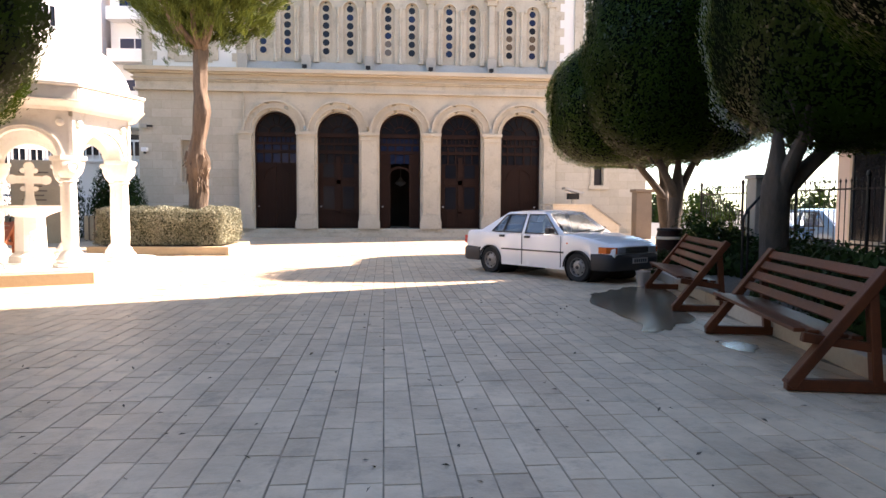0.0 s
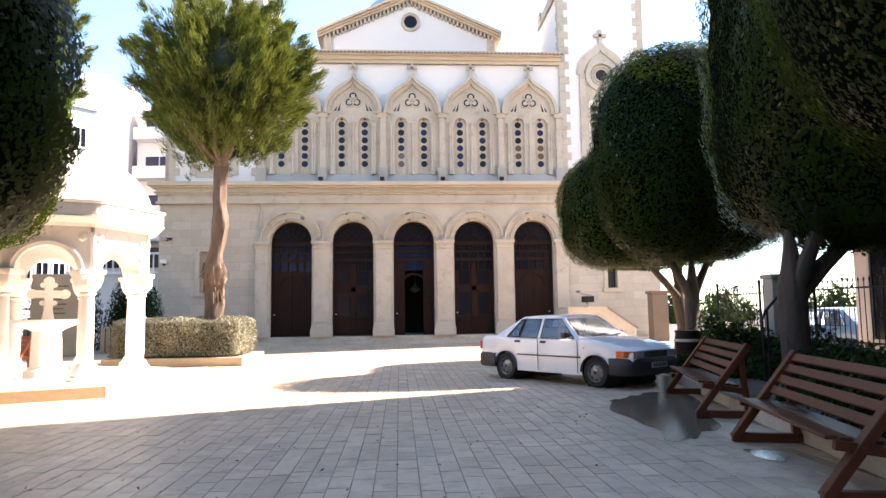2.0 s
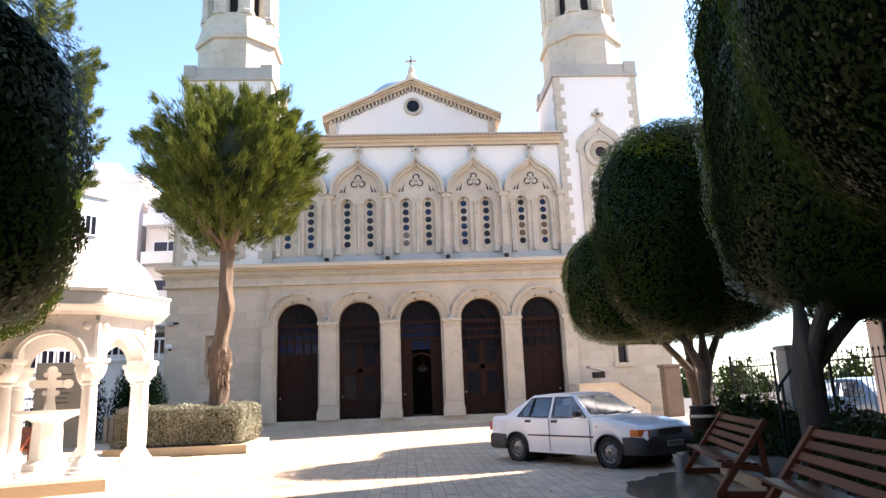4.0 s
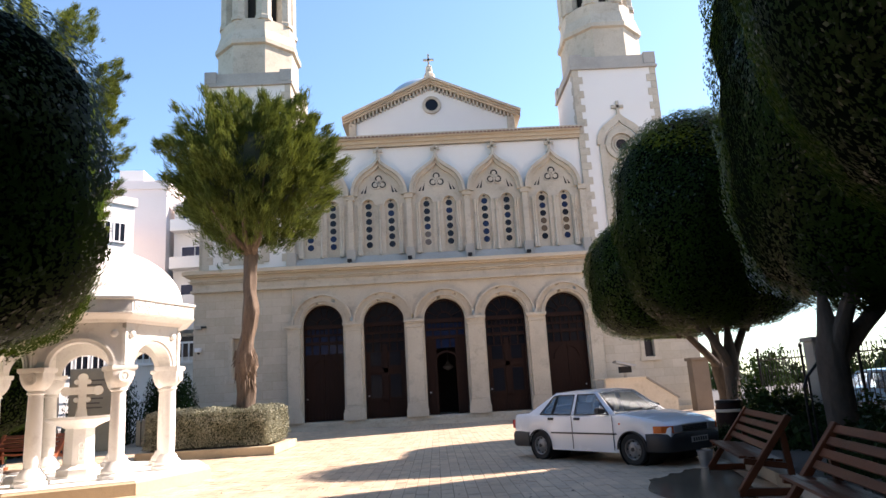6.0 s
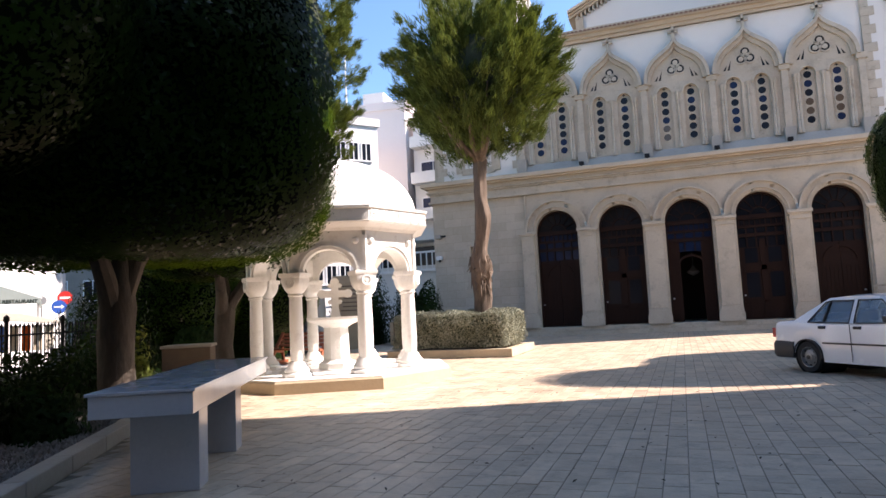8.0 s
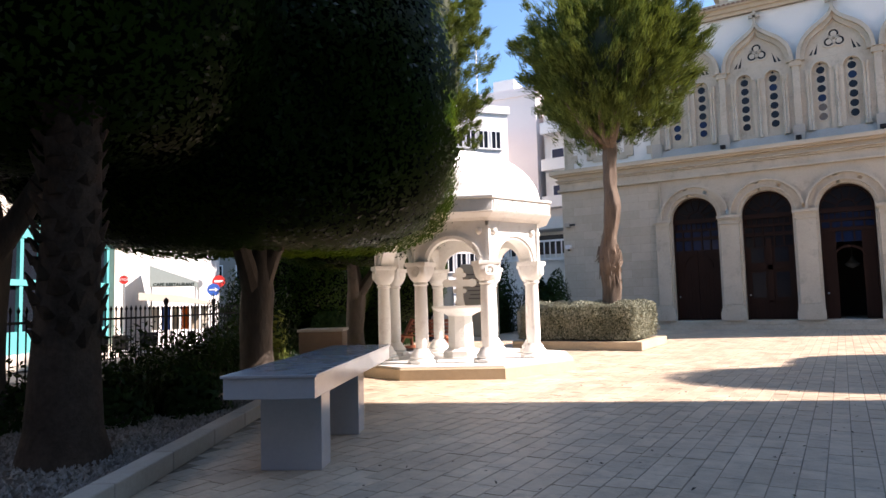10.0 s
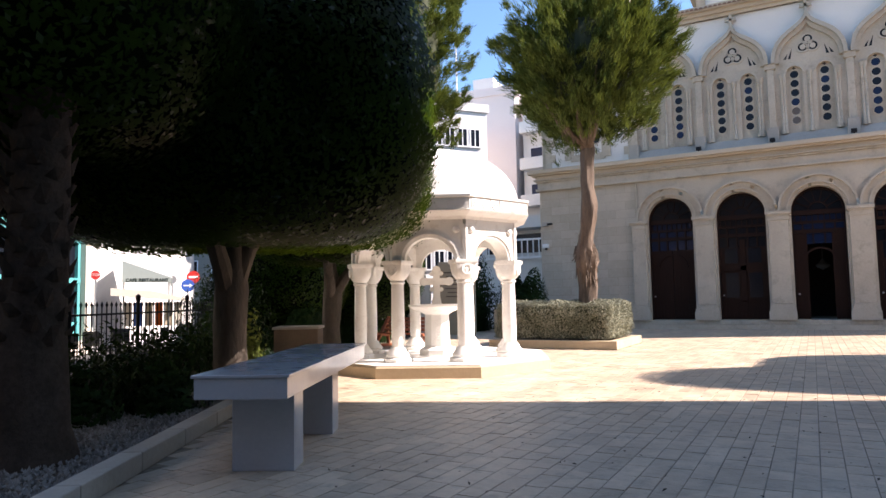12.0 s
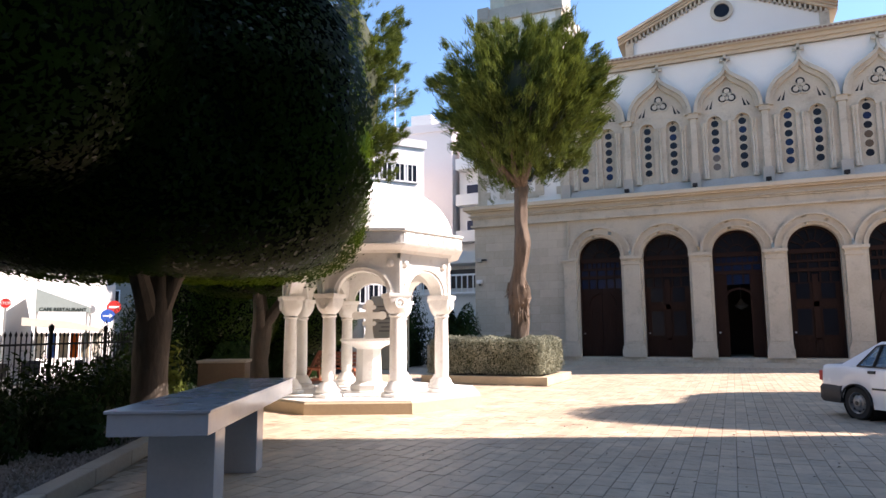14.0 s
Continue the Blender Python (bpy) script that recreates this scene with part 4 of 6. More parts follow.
    axis = out * np.array([0.95, 0.95, 0.3]) + np.array([0, 0, 0.75]) + rng.normal(0, 0.12, out.shape)
    axis /= np.linalg.norm(axis, axis=1)[:, None]
    pick = rng.integers(0, len(heads), n)
    along = rng.uniform(-0.5, 1.0, n) ** 1
    wide = 0.20 * np.clip(1.05 - np.maximum(along, 0), 0.12, 1)
    lean = axis[pick]
    p = heads[pick] + lean * (along * reach[pick])[:, None] + rng.normal(0, 1, (n, 3)) * wide[:, None]
    verts = []
    for k in range(20):
        d = lean + rng.normal(0, 0.30, lean.shape)
        d /= np.linalg.norm(d, axis=1)[:, None]
        side = np.cross(d, rng.normal(0, 1, d.shape))
        side /= np.linalg.norm(side, axis=1)[:, None]
        ln = rng.uniform(0.10, 0.30, n)[:, None]
        base = p + rng.normal(0, 0.06, p.shape) - d * 0.10
        verts.append(np.stack([base - side * 0.010, base + side * 0.010, base + d * ln * 0.7 + side * 0.010, base + d * ln], 1))
    v = np.concatenate(verts).reshape(-1, 3)
    cr = raw("crown", v, 4, "pine", t)
    cr["kind"] = "stuff"
    return t


def shrub(x, y, z, r, h, seed, n=1500, leaf=0.05, mat="shrub", label="dense dark green garden shrub", cat="shrub"):
    t = thing("shrub", label, cat, pose(x, y, z), "shrubs in the beds")
    bm = B()
    for k in range(5):
        a = seed + k * 1.3
        tube(bm, [(0.05 * math.cos(a), 0.05 * math.sin(a), 0), (0.5 * r * math.cos(a), 0.5 * r * math.sin(a), h * 0.6)], [0.02, 0.008], 5)
    part("stems", bm, "bark", t)
    rng = np.random.default_rng(seed)
    d = rng.normal(0, 1, (n, 3))
    d /= np.linalg.norm(d, axis=1)[:, None]
    d[:, 2] = np.abs(d[:, 2])
    p = d * (rng.uniform(0.35, 1.05, n) ** 0.6)[:, None] * np.array([r, r, h]) * (1 + 0.25 * np.sin(5 * d[:, :1] + seed))
    c = cloud("leaves", p, d, leaf, 0.45, mat, t, 0.9, seed)
    c["kind"] = "stuff"
    return t


# the tree square with its clipped hedge
kb = thing("planter", "low sandstone kerb planter filled with soil round a tree", "planter")
for nm, q in (("kerb_front", (-7.95, -4.25, 18.35, 18.6)), ("kerb_back", (-7.95, -4.25, 21.0, 21.25)), ("kerb_side", (-4.5, -4.25, 18.6, 21.0)), ("kerb_side", (-7.95, -7.7, 18.6, 21.0))):
    bm = B()
    box(bm, *q, 0, 0.23)
    soften(bm, 0.012)
    part(nm, bm, "kerb", kb)
bm = B()
box(bm, -7.7, -4.5, 18.6, 21.0, 0, 0.17)
part("soil", bm, "soil", kb)
hedge = thing("hedge", "clipped grey-green box hedge in a stone planter", "hedge", pose(-6.05, 19.8, 0.17))
# solid filler box, coloured as the shade behind the hedge leaves
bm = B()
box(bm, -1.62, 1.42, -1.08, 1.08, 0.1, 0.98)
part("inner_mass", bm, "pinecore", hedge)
rng2 = np.random.default_rng(9)
N = 62000
face = rng2.integers(0, 5, N)
uvw = rng2.uniform(-1, 1, (N, 3))
nn = np.zeros((N, 3))
for f, (ax, s) in enumerate(((0, 1), (0, -1), (1, -1), (1, 1), (2, 1))):
    sel = face == f
    uvw[sel, ax], nn[sel, ax] = s, s
uvw *= 1 + rng2.normal(0, 0.03, (N, 3))
pp = uvw * np.array([1.62, 1.18, 0.48]) + np.array([-0.1, 0, 0.58])
pp[:, 2] += 0.035 * np.sin(pp[:, 0] * 3.1) * np.cos(pp[:, 1] * 4)
pp += nn * (0.05 * np.sin(pp[:, :1] * 7 + pp[:, 2:3] * 5) + 0.04 * np.sin(pp[:, 1:2] * 9 - pp[:, 2:3] * 8))
cloud("leaves", pp, nn, 0.024, 0.42, "hedge", hedge, 1.1, 9)["kind"] = "stuff"
feathery(-5.25, 19.6, 10.7, 5.6, 2.65, 3, 6500, 0.225, label="feathery evergreen tree with bare shredding reddish trunk")
feathery(-15.3, 25.6, 19.5, 5.6, 3.1, 5, 7000, 0.32, label="tall feathery evergreen tree behind the fountain")

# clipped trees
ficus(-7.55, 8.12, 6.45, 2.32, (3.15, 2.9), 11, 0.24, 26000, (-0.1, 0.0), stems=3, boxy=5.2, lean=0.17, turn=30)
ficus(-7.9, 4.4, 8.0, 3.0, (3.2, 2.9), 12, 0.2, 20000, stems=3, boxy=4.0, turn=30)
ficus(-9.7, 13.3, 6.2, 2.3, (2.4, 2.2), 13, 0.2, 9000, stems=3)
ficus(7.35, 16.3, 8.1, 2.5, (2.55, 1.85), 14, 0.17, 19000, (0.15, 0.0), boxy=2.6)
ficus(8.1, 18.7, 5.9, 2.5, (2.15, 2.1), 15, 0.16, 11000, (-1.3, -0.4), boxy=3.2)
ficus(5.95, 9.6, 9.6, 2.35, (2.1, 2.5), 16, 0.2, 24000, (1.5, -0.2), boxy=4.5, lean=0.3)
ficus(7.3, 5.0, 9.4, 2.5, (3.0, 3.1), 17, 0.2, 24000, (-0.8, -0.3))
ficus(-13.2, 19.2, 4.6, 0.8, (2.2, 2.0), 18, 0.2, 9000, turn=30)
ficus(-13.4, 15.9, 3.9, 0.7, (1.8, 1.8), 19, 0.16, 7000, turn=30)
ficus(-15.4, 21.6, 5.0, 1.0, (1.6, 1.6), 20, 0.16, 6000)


# ---- car ----
def saloon(label, m, paint):
    """A boxy four-door saloon; x forward, the origin on the ground between the axles."""
    car = thing("car", label, "car", m)
    W, AX, RA = 0.815, 1.215, 0.335
    top_x = [-2.12, -2.06, -1.9, -1.5, -1.0, 0.0, 0.75, 0.98, 1.4, 1.75, 1.93, 2.0]
    top_z = [0.80, 0.905, 0.93, 0.945, 0.915, 0.90, 0.905, 0.925, 0.865, 0.80, 0.755, 0.70]
    wid_x = [-2.12, -2.0, -1.6, 0.6, 1.5, 1.85, 2.0]
    wid_w = [0.70, 0.775, 0.81, 0.815, 0.805, 0.765, 0.70]

    def low(x):
        z = float(np.interp(x, [-2.12, -1.6, -1.5, 1.5, 1.6, 2.0], [0.42, 0.30, 0.21, 0.21, 0.30, 0.36]))
        for a in (-AX, AX):
            if abs(x - a) < RA:
                z = max(z, 0.275 + math.sqrt(RA * RA - (x - a) ** 2))
        return z

    xs = sorted(set([-2.12, -2.09, -2.04, 1.9, 1.96, 2.0] + [round(-2.0 + 0.05 * k, 3) for k in range(78)]
                    + [round(a + s * RA * q, 4) for a in (-AX, AX) for s in (-1, 1) for q in (1.0, 0.985, 0.94, 0.86)]))
    bm = B()
    rings = []
    for x in xs:
        w, lo, hi = float(np.interp(x, wid_x, wid_w)), low(x), float(np.interp(x, top_x, top_z))
        mid = lo + (hi - lo) * 0.45
        half = [(w * 0.975, lo), (w, min(mid, lo + 0.22)), (w, mid), (w * 0.985, hi - 0.09), (w * 0.965, hi - 0.035), (w * 0.92, hi - 0.006), (w * 0.5, hi + 0.012), (0, hi + 0.016)]
        rings.append([bm.verts.new((x, -y, z)) for y, z in half] + [bm.verts.new((x, y, z)) for y, z in half[-2::-1]])
    for a, b in zip(rings, rings[1:]):
        for k in range(len(a) - 1):
            bm.faces.new((a[k], a[k + 1], b[k + 1], b[k]))
    bm.faces.new(rings[0]), bm.faces.new(rings[-1][::-1])
    body = part("body", bm, paint, car, smooth=True)
    bm = B()
    box(bm, -1.98, 1.86, -0.60, 0.60, 0.24, 0.66)
    part("underbody", bm, "blackplastic", car)
    # roof with its pillars
    zr = 1.36
    roof = [(-0.86, 0.50, 1.325), (-0.80, 0.585, 1.335), (-0.45, 0.60, zr), (0.0, 0.60, zr), (0.20, 0.585, 1.345), (0.27, 0.50, 1.335)]
    bm = B()
    rows = []
    for x, w, z in roof:
        rows.append([bm.verts.new((x, w * q, z + 0.028 * (1 - q * q))) for q in (-1, -0.92, -0.6, 0, 0.6, 0.92, 1)] + [bm.verts.new((x, w * q, z - 0.035)) for q in (1, 0.5, 0, -0.5, -1)])
    for a, b in zip(rows, rows[1:]):
        for k in range(len(a)):
            j = (k + 1) % len(a)
            bm.faces.new((a[k], a[j], b[j], b[k]))
    bm.faces.new(rows[0][::-1]), bm.faces.new(rows[-1])
    part("roof", bm, paint, car, smooth=True)

    def slab(name, pts, mat, label="", thick=0.02, parent=None, inset=0.0):
        """A four- or five-cornered plate given by its outer face, drawn inwards along the normal."""
        ps = [Vector(p) for p in pts]
        nrm = (ps[1] - ps[0]).cross(ps[2] - ps[0]).normalized()
        mid = sum(ps, Vector()) / len(ps)
        if nrm.dot(mid - Vector((-0.3, 0, 1.05))) < 0:
            nrm = -nrm
        bm = B()
        a = [bm.verts.new(p - nrm * inset) for p in ps]
        b = [bm.verts.new(p - nrm * (inset + thick)) for p in ps]
        bm.faces.new(a), bm.faces.new(b[::-1])
        for k in range(len(ps)):
            j = (k + 1) % len(ps)
            bm.faces.new((a[j], a[k], b[k], b[j]))
        return part(name, bm, mat, parent or car, label)

    def sp(x, z, s):
        return (x, s * (0.775 - 0.18 * (z - 0.9) / 0.44), z)

    for s in (-1, 1):
        slab("pillar", [sp(0.70, 0.90, s), sp(0.86, 0.90, s), (0.265, s * 0.555, 1.33), sp(0.15, 1.335, s)], paint, thick=0.04)
        slab("pillar", [sp(-0.30, 0.90, s), sp(-0.21, 0.90, s), sp(-0.21, 1.345, s), sp(-0.29, 1.345, s)], paint, thick=0.04)
        slab("pillar", [sp(-1.56, 0.93, s), sp(-1.22, 0.91, s), sp(-0.87, 1.25, s), sp(-0.80, 1.335, s), (-0.90, s * 0.55, 1.325)], paint, thick=0.04)
        slab("window_rail", [sp(-0.90, 1.285, s), sp(0.22, 1.295, s), sp(0.18, 1.35, s), sp(-0.82, 1.34, s)], paint, thick=0.04)
        for pts in ([(-1.20, 0.915), (-0.86, 0.912), (-0.79, 1.285), (-0.89, 1.255)], [(-0.83, 0.912), (-0.305, 0.905), (-0.295, 1.288), (-0.765, 1.288)], [(-0.205, 0.905), (0.69, 0.905), (0.24, 1.29), (-0.205, 1.29)]):
            q = [sp(x, z, s) for x, z in pts]
            g = slab("side_window", q, "carglass", "tinted side window", 0.006, None, 0.012)
            g.visible_shadow = False
            for a, b in zip(q, q[1:] + q[:1]):
                bm = B()
                beam(bm, a, b, 0.016, 0.02)
                part("seal", bm, "blackplastic", g)
        bm = B()
        box(bm, -0.86, 0.87, s * W - 0.012, s * W + 0.012, 0.535, 0.565)
        part("side_strip", bm, "blackplastic", body, "black rubbing strip")
        for x, z0 in ((-0.255, 0.25), (0.80, 0.25)):
            bm = B()
            box(bm, x - 0.002, x + 0.002, s * W - 0.012, s * W + 0.002, z0, 0.88)
            part("door_gap", bm, "rubber", body)
        for x in (-0.86, -0.12):
            bm = B()
            box(bm, x - 0.075, x + 0.075, s * 0.80 - 0.02, s * 0.80 + 0.02, 0.80, 0.85)
            soften(bm, 0.006)
            part("door_handle", bm, "blackplastic", body)
        bm = B()
        box(bm, 0.93, 0.97, s * 0.80 - 0.01, s * 0.80 + 0.014, 0.72, 0.75)
        part("side_repeater", bm, "orange", body)
        bm = B()
        box(bm, 0.47, 0.60, s * 0.85 - 0.08, s * 0.85 + 0.08, 0.925, 1.035)
        soften(bm, 0.025)
        part("mirror", bm, "blackplastic", body, "black door mirror")
        for x in (-AX, AX):
            bm = B()
            for k in range(16):
                a0, a1 = math.pi * k / 16, math.pi * (k + 1) / 16
                q = [(x + r * math.cos(a), 0.275 + r * math.sin(a)) for r, a in ((RA + 0.004, a0), (RA + 0.004, a1), (RA - 0.012, a1), (RA - 0.012, a0))]
                prism(bm, q, s * 0.815 - 0.03, s * 0.815 + 0.004)
            part("wheel_arch", bm, "blackplastic", body, smooth=True)
            bm = B()
            lathe(bm, [(RA + 0.02, -0.55), (RA + 0.02, -0.03)], 20, cap=False)
            lathe(bm, [(RA + 0.02, -0.56), (RA + 0.02, -0.55)], 20)
            a = part("wheel_well", bm, "rubber", body)
            a.matrix_basis = pose(x, s * 0.80, 0.30, -90 * s)
            bm = B()
            lathe(bm, [(0.16, 0.0), (0.18, 0.15), (0.265, 0.16), (0.28, 0.145), (0.285, 0.12), (0.285, 0.03), (0.265, 0.0), (0.17, 0.0)], 32, (0, 0, -0.15), cap=False)
            w = part("wheel", bm, "rubber", car, "black tyre", True)
            w.matrix_basis = pose(x, s * 0.80, 0.283, -90 * s)
            bm = B()
            lathe(bm, [(0.185, 0.0), (0.18, 0.012), (0.17, 0.008), (0.162, -0.03), (0.15, -0.045), (0.125, -0.02), (0.085, -0.012), (0.075, 0.004), (0.045, 0.012), (0.0, 0.014)], 32, cap=False)
            rim = part("rim", bm, "chrome", w, "grey steel rim", True)
            for k in range(8):
                bm = B()
                lathe(bm, [(0.019, -0.05), (0.019, -0.022)], 10, (0.142 * math.cos(k * 0.785), 0.142 * math.sin(k * 0.785), 0))
                part("rim_hole", bm, "rubber", w)
            bm = B()
            lathe(bm, [(0.04, 0.0), (0.036, 0.024), (0.0, 0.03)], 14, cap=False)
            part("hub_cap", bm, "blackplastic", w, smooth=True)
        # lamps
        bm = B()
        prism(bm, [(1.70, s * 0.797), (1.86, s * 0.775), (2.012, s * 0.66), (2.0, s * 0.60), (1.72, s * 0.60)][::s], 0.575, 0.695, lambda x, y, z: (x, z, y))
        part("indicator", bm, "orange", car, "orange corner indicator")
        bm = B()
        box(bm, 1.93, 2.018, min(s * 0.375, s * 0.622), max(s * 0.375, s * 0.622), 0.575, 0.695)
        soften(bm, 0.012)
        part("headlight", bm, "lens", car, "clear headlight")
        bm = B()
        box(bm, -2.14, -2.0, min(s * 0.43, s * 0.74), max(s * 0.43, s * 0.74), 0.62, 0.80)
        soften(bm, 0.01)
        part("tail_light", bm, "signred", car, "red tail light")
    # screens
    ws = slab("windscreen", [(0.86, 0.66, 0.925), (0.86, -0.66, 0.925), (0.285, -0.535, 1.335), (0.285, 0.535, 1.335)], "screen", "reflecting windscreen", 0.008)
    ws.visible_shadow = False
    for a, b in (((0.90, -0.45, 0.945), (0.80, 0.10, 0.985)), ((0.90, 0.10, 0.945), (0.80, 0.58, 0.985))):
        bm = B()
        beam(bm, a, b, 0.014, 0.02)
        part("wiper", bm, "blackplastic", ws)
    rw = slab("rear_window", [(-1.52, 0.64, 0.95), (-1.52, -0.64, 0.95), (-0.89, -0.54, 1.325), (-0.89, 0.54, 1.325)], "carglass", "", 0.008)
    rw.visible_shadow = False
    # inside
    bm = B()
    box(bm, 0.50, 0.86, -0.66, 0.66, 0.70, 0.915)
    soften(bm, 0.03)
    part("dashboard", bm, "blackplastic", car)
    for y in (-0.34, 0.34):
        bm = B()
        box(bm, -0.42, 0.05, y - 0.23, y + 0.23, 0.62, 0.76), box(bm, -0.46, -0.30, y - 0.23, y + 0.23, 0.74, 1.12), box(bm, -0.44, -0.34, y - 0.12, y + 0.12, 1.13, 1.26)
        soften(bm, 0.03)
        part("front_seat", bm, "seatcloth", car, "blue-grey cloth seat")
    bm = B()
    box(bm, -1.22, -0.72, -0.62, 0.62, 0.62, 0.76), box(bm, -1.34, -1.16, -0.62, 0.62, 0.74, 1.06)
    soften(bm, 0.03)
    part("rear_seat", bm, "seatcloth", car, "blue-grey cloth seat")
    bm = B()
    ringpts = [(0.44 - 0.06 * math.sin(a), 0.34 + 0.18 * math.cos(a), 0.93 + 0.17 * math.sin(a)) for a in [2 * math.pi * k / 16 for k in range(17)]]
    tube(bm, ringpts, [0.014] * 17, 6)
    part("steering_wheel", bm, "blackplastic", car)
    # bumpers wrapped round the corners
    for name, pts in (("front_bumper", [(1.545, 0.79), (1.55, 0.832), (1.78, 0.826), (1.88, 0.805), (1.96, 0.76), (2.01, 0.69), (2.04, 0.58), (2.06, 0.35), (2.07, 0.0)]), ("rear_bumper", [(-1.545, 0.79), (-1.55, 0.832), (-1.95, 0.822), (-2.05, 0.80), (-2.12, 0.75), (-2.16, 0.66), (-2.18, 0.4), (-2.185, 0.0)])):
        line = pts + [(x, -y) for x, y in pts[-2::-1]]
        bm = B()
        prof = [(0.0, 0.25, 0.03), (0.0, 0.30, 0.0), (0.0, 0.50, 0.0), (0.0, 0.555, 0.03), (0.0, 0.57, 0.07)]
        rows = []
        for _, z, inn in prof:
            rows.append([bm.verts.new((x * (1 - inn * 0.5), y * (1 - inn * 0.9), z)) for x, y in line])
        for a, b in zip(rows, rows[1:]):
            for k in range(len(line) - 1):
                bm.faces.new((a[k], a[k + 1], b[k + 1], b[k]))
        bm.faces.new(rows[0]), bm.faces.new(rows[-1])
        part(name, bm, "blackplastic", car, "thick black plastic bumper", True)
    bm = B()
    box(bm, 1.90, 2.004, -0.37, 0.37, 0.575, 0.69)
    g = part("grille", bm, "blackplastic", car)
    for k in range(4):
        bm = B()
        box(bm, 2.0, 2.014, -0.37, 0.37, 0.585 + k * 0.027, 0.597 + k * 0.027)
        part("bar", bm, "chrome", g)
    bm = B()
    box(bm, 2.074, 2.086, -0.24, 0.24, 0.385, 0.485)
    pl = part("number_plate", bm, "plate", car)
    for k in range(6):
        bm = B()
        box(bm, 2.085, 2.089, -0.20 + k * 0.07, -0.155 + k * 0.07, 0.405, 0.465)
        part("plate_bar", bm, "blackplastic", pl)
    return car


saloon("white four-door saloon car with black bumpers parked on the paving", pose(3.38, 12.88, 0, 0, 0, -55.3) @ Matrix.Scale(0.927, 4), "carpaint")


# ---- benches: triangular wooden frames, slatted seat and back ----
def bench(label, m, mat="bench", long=2.1):
    b = thing("bench", label, "bench", m, "wooden benches")
    for x in (-0.04, long + 0.04):
        bm = B()
        beam(bm, (x, 0.0, 0.05), (x, 0.80, 0.05), 0.075, 0.085)
        beam(bm, (x, 0.02, 0.04), (x, 0.66, 0.90), 0.075, 0.11, (1, 0, 0))
        beam(bm, (x, 0.62, 0.05), (x, 0.56, 0.74), 0.07, 0.08, (1, 0, 0))
        beam(bm, (x, 0.10, 0.40), (x, 0.60, 0.33), 0.06, 0.07)
        soften(bm, 0.008)
        part("end_frame", bm, mat, b)
    for k in range(5):
        y = 0.06 + k * 0.10
        bm = B()
        box(bm, 0, long, y, y + 0.08, 0.425 - 0.012 * k, 0.455 - 0.012 * k)
        soften(bm, 0.006)
        part("seat_slat", bm, mat, b)
    for k in range(4):
        z = 0.50 + k * 0.105
        bm = B()
        box(bm, 0, long, -0.016, 0.016, 0, 0.085)
        soften(bm, 0.006)
        s = part("back_slat", bm, mat, b)
        s.matrix_basis = pose(0, 0.34 + (z - 0.45) * 0.72, z, -36)
    return b


def place(a, b):
    """A pose whose x axis runs from a to b on the ground."""
    return pose(a[0], a[1], 0, 0, 0, math.degrees(math.atan2(b[1] - a[1], b[0] - a[0])))


# x runs towards the camera so that the back lies on the garden side
bench("varnished brown wooden bench with slatted back beside the kerb", place((3.33, 6.52), (2.86, 4.36)), long=2.15)
bench("varnished brown wooden bench near the parked car", place((4.22, 10.4), (3.64, 8.05)), long=2.35)

# ---- marble table ----
U, V = Vector((-0.44, 0.898, 0)), Vector((0.898, 0.44, 0))
table = thing("marble_table", "long pale grey polished marble table on two slab legs", "table", pose(-3.34, 4.74, 0, 0, 0, math.degrees(math.atan2(U.y, U.x))))
bm = B()
box(bm, 0, 3.75, 0, 0.80, 0.835, 0.86)
soften(bm, 0.005)
part("tabletop", bm, "greymarble", table, "polished grey marble top")
bm = B()
box(bm, 0.02, 3.73, 0.02, 0.78, 0.665, 0.833)
soften(bm, 0.004)
part("apron", bm, "greymarble", table)
for x in (0.44, 1.98):
    bm = B()
    box(bm, x, x + 0.30, 0.08, 0.62, 0, 0.665)
    soften(bm, 0.006)
    part("leg", bm, "greymarble", table)


# ---- garden beds ----
def kerb_run(name, label, pts, w=0.2, h=0.17, step=1.0, mat="kerb"):
    """A kerb of separate stones along a line on the ground."""
    t = thing(name, label, "kerb", kind="structure")
    for a, b in zip(pts, pts[1:]):
        a, b = Vector((*a, 0)), Vector((*b, 0))
        n = max(1, round((b - a).length / step))
        for k in range(n):
            p, q = a.lerp(b, k / n), a.lerp(b, (k + 1) / n)
            d = (q - p).normalized() * 0.005
            bm = B()
            beam(bm, p + d + Vector((0, 0, h / 2)), q - d + Vector((0, 0, h / 2)), w, h)
            soften(bm, 0.012)
            part("kerb_stone", bm, mat, t)
    return t


kerb_run("kerb_west", "worn sandstone kerb along the gravel bed", [(-2.55, 0.5), (-4.36, 3.58), (-6.45, 7.15), (-9.3, 11.4), (-13.0, 14.5)], mat="palekerb")
kerb_run("kerb_east", "sandstone kerb along the shaded bed", [(3.35, 1.5), (3.78, 4.5), (4.3, 7.7), (5.1, 11.6), (5.5, 14.0), (9.0, 19.5)], mat="palekerb")


def bed(name, label, outline, mat, z):
    bm = B()
    lo = [bm.verts.new((x, y, -0.02)) for x, y in outline]
    hi = [bm.verts.new((x, y, z)) for x, y in outline]
    bm.faces.new(lo[::-1]), bm.faces.new(hi)
    for k in range(len(outline)):
        j = (k + 1) % len(outline)
        bm.faces.new((lo[k], lo[j], hi[j], hi[k]))
    return thing(name, label, "garden bed", kind="structure", bm=bm, mat=mat)


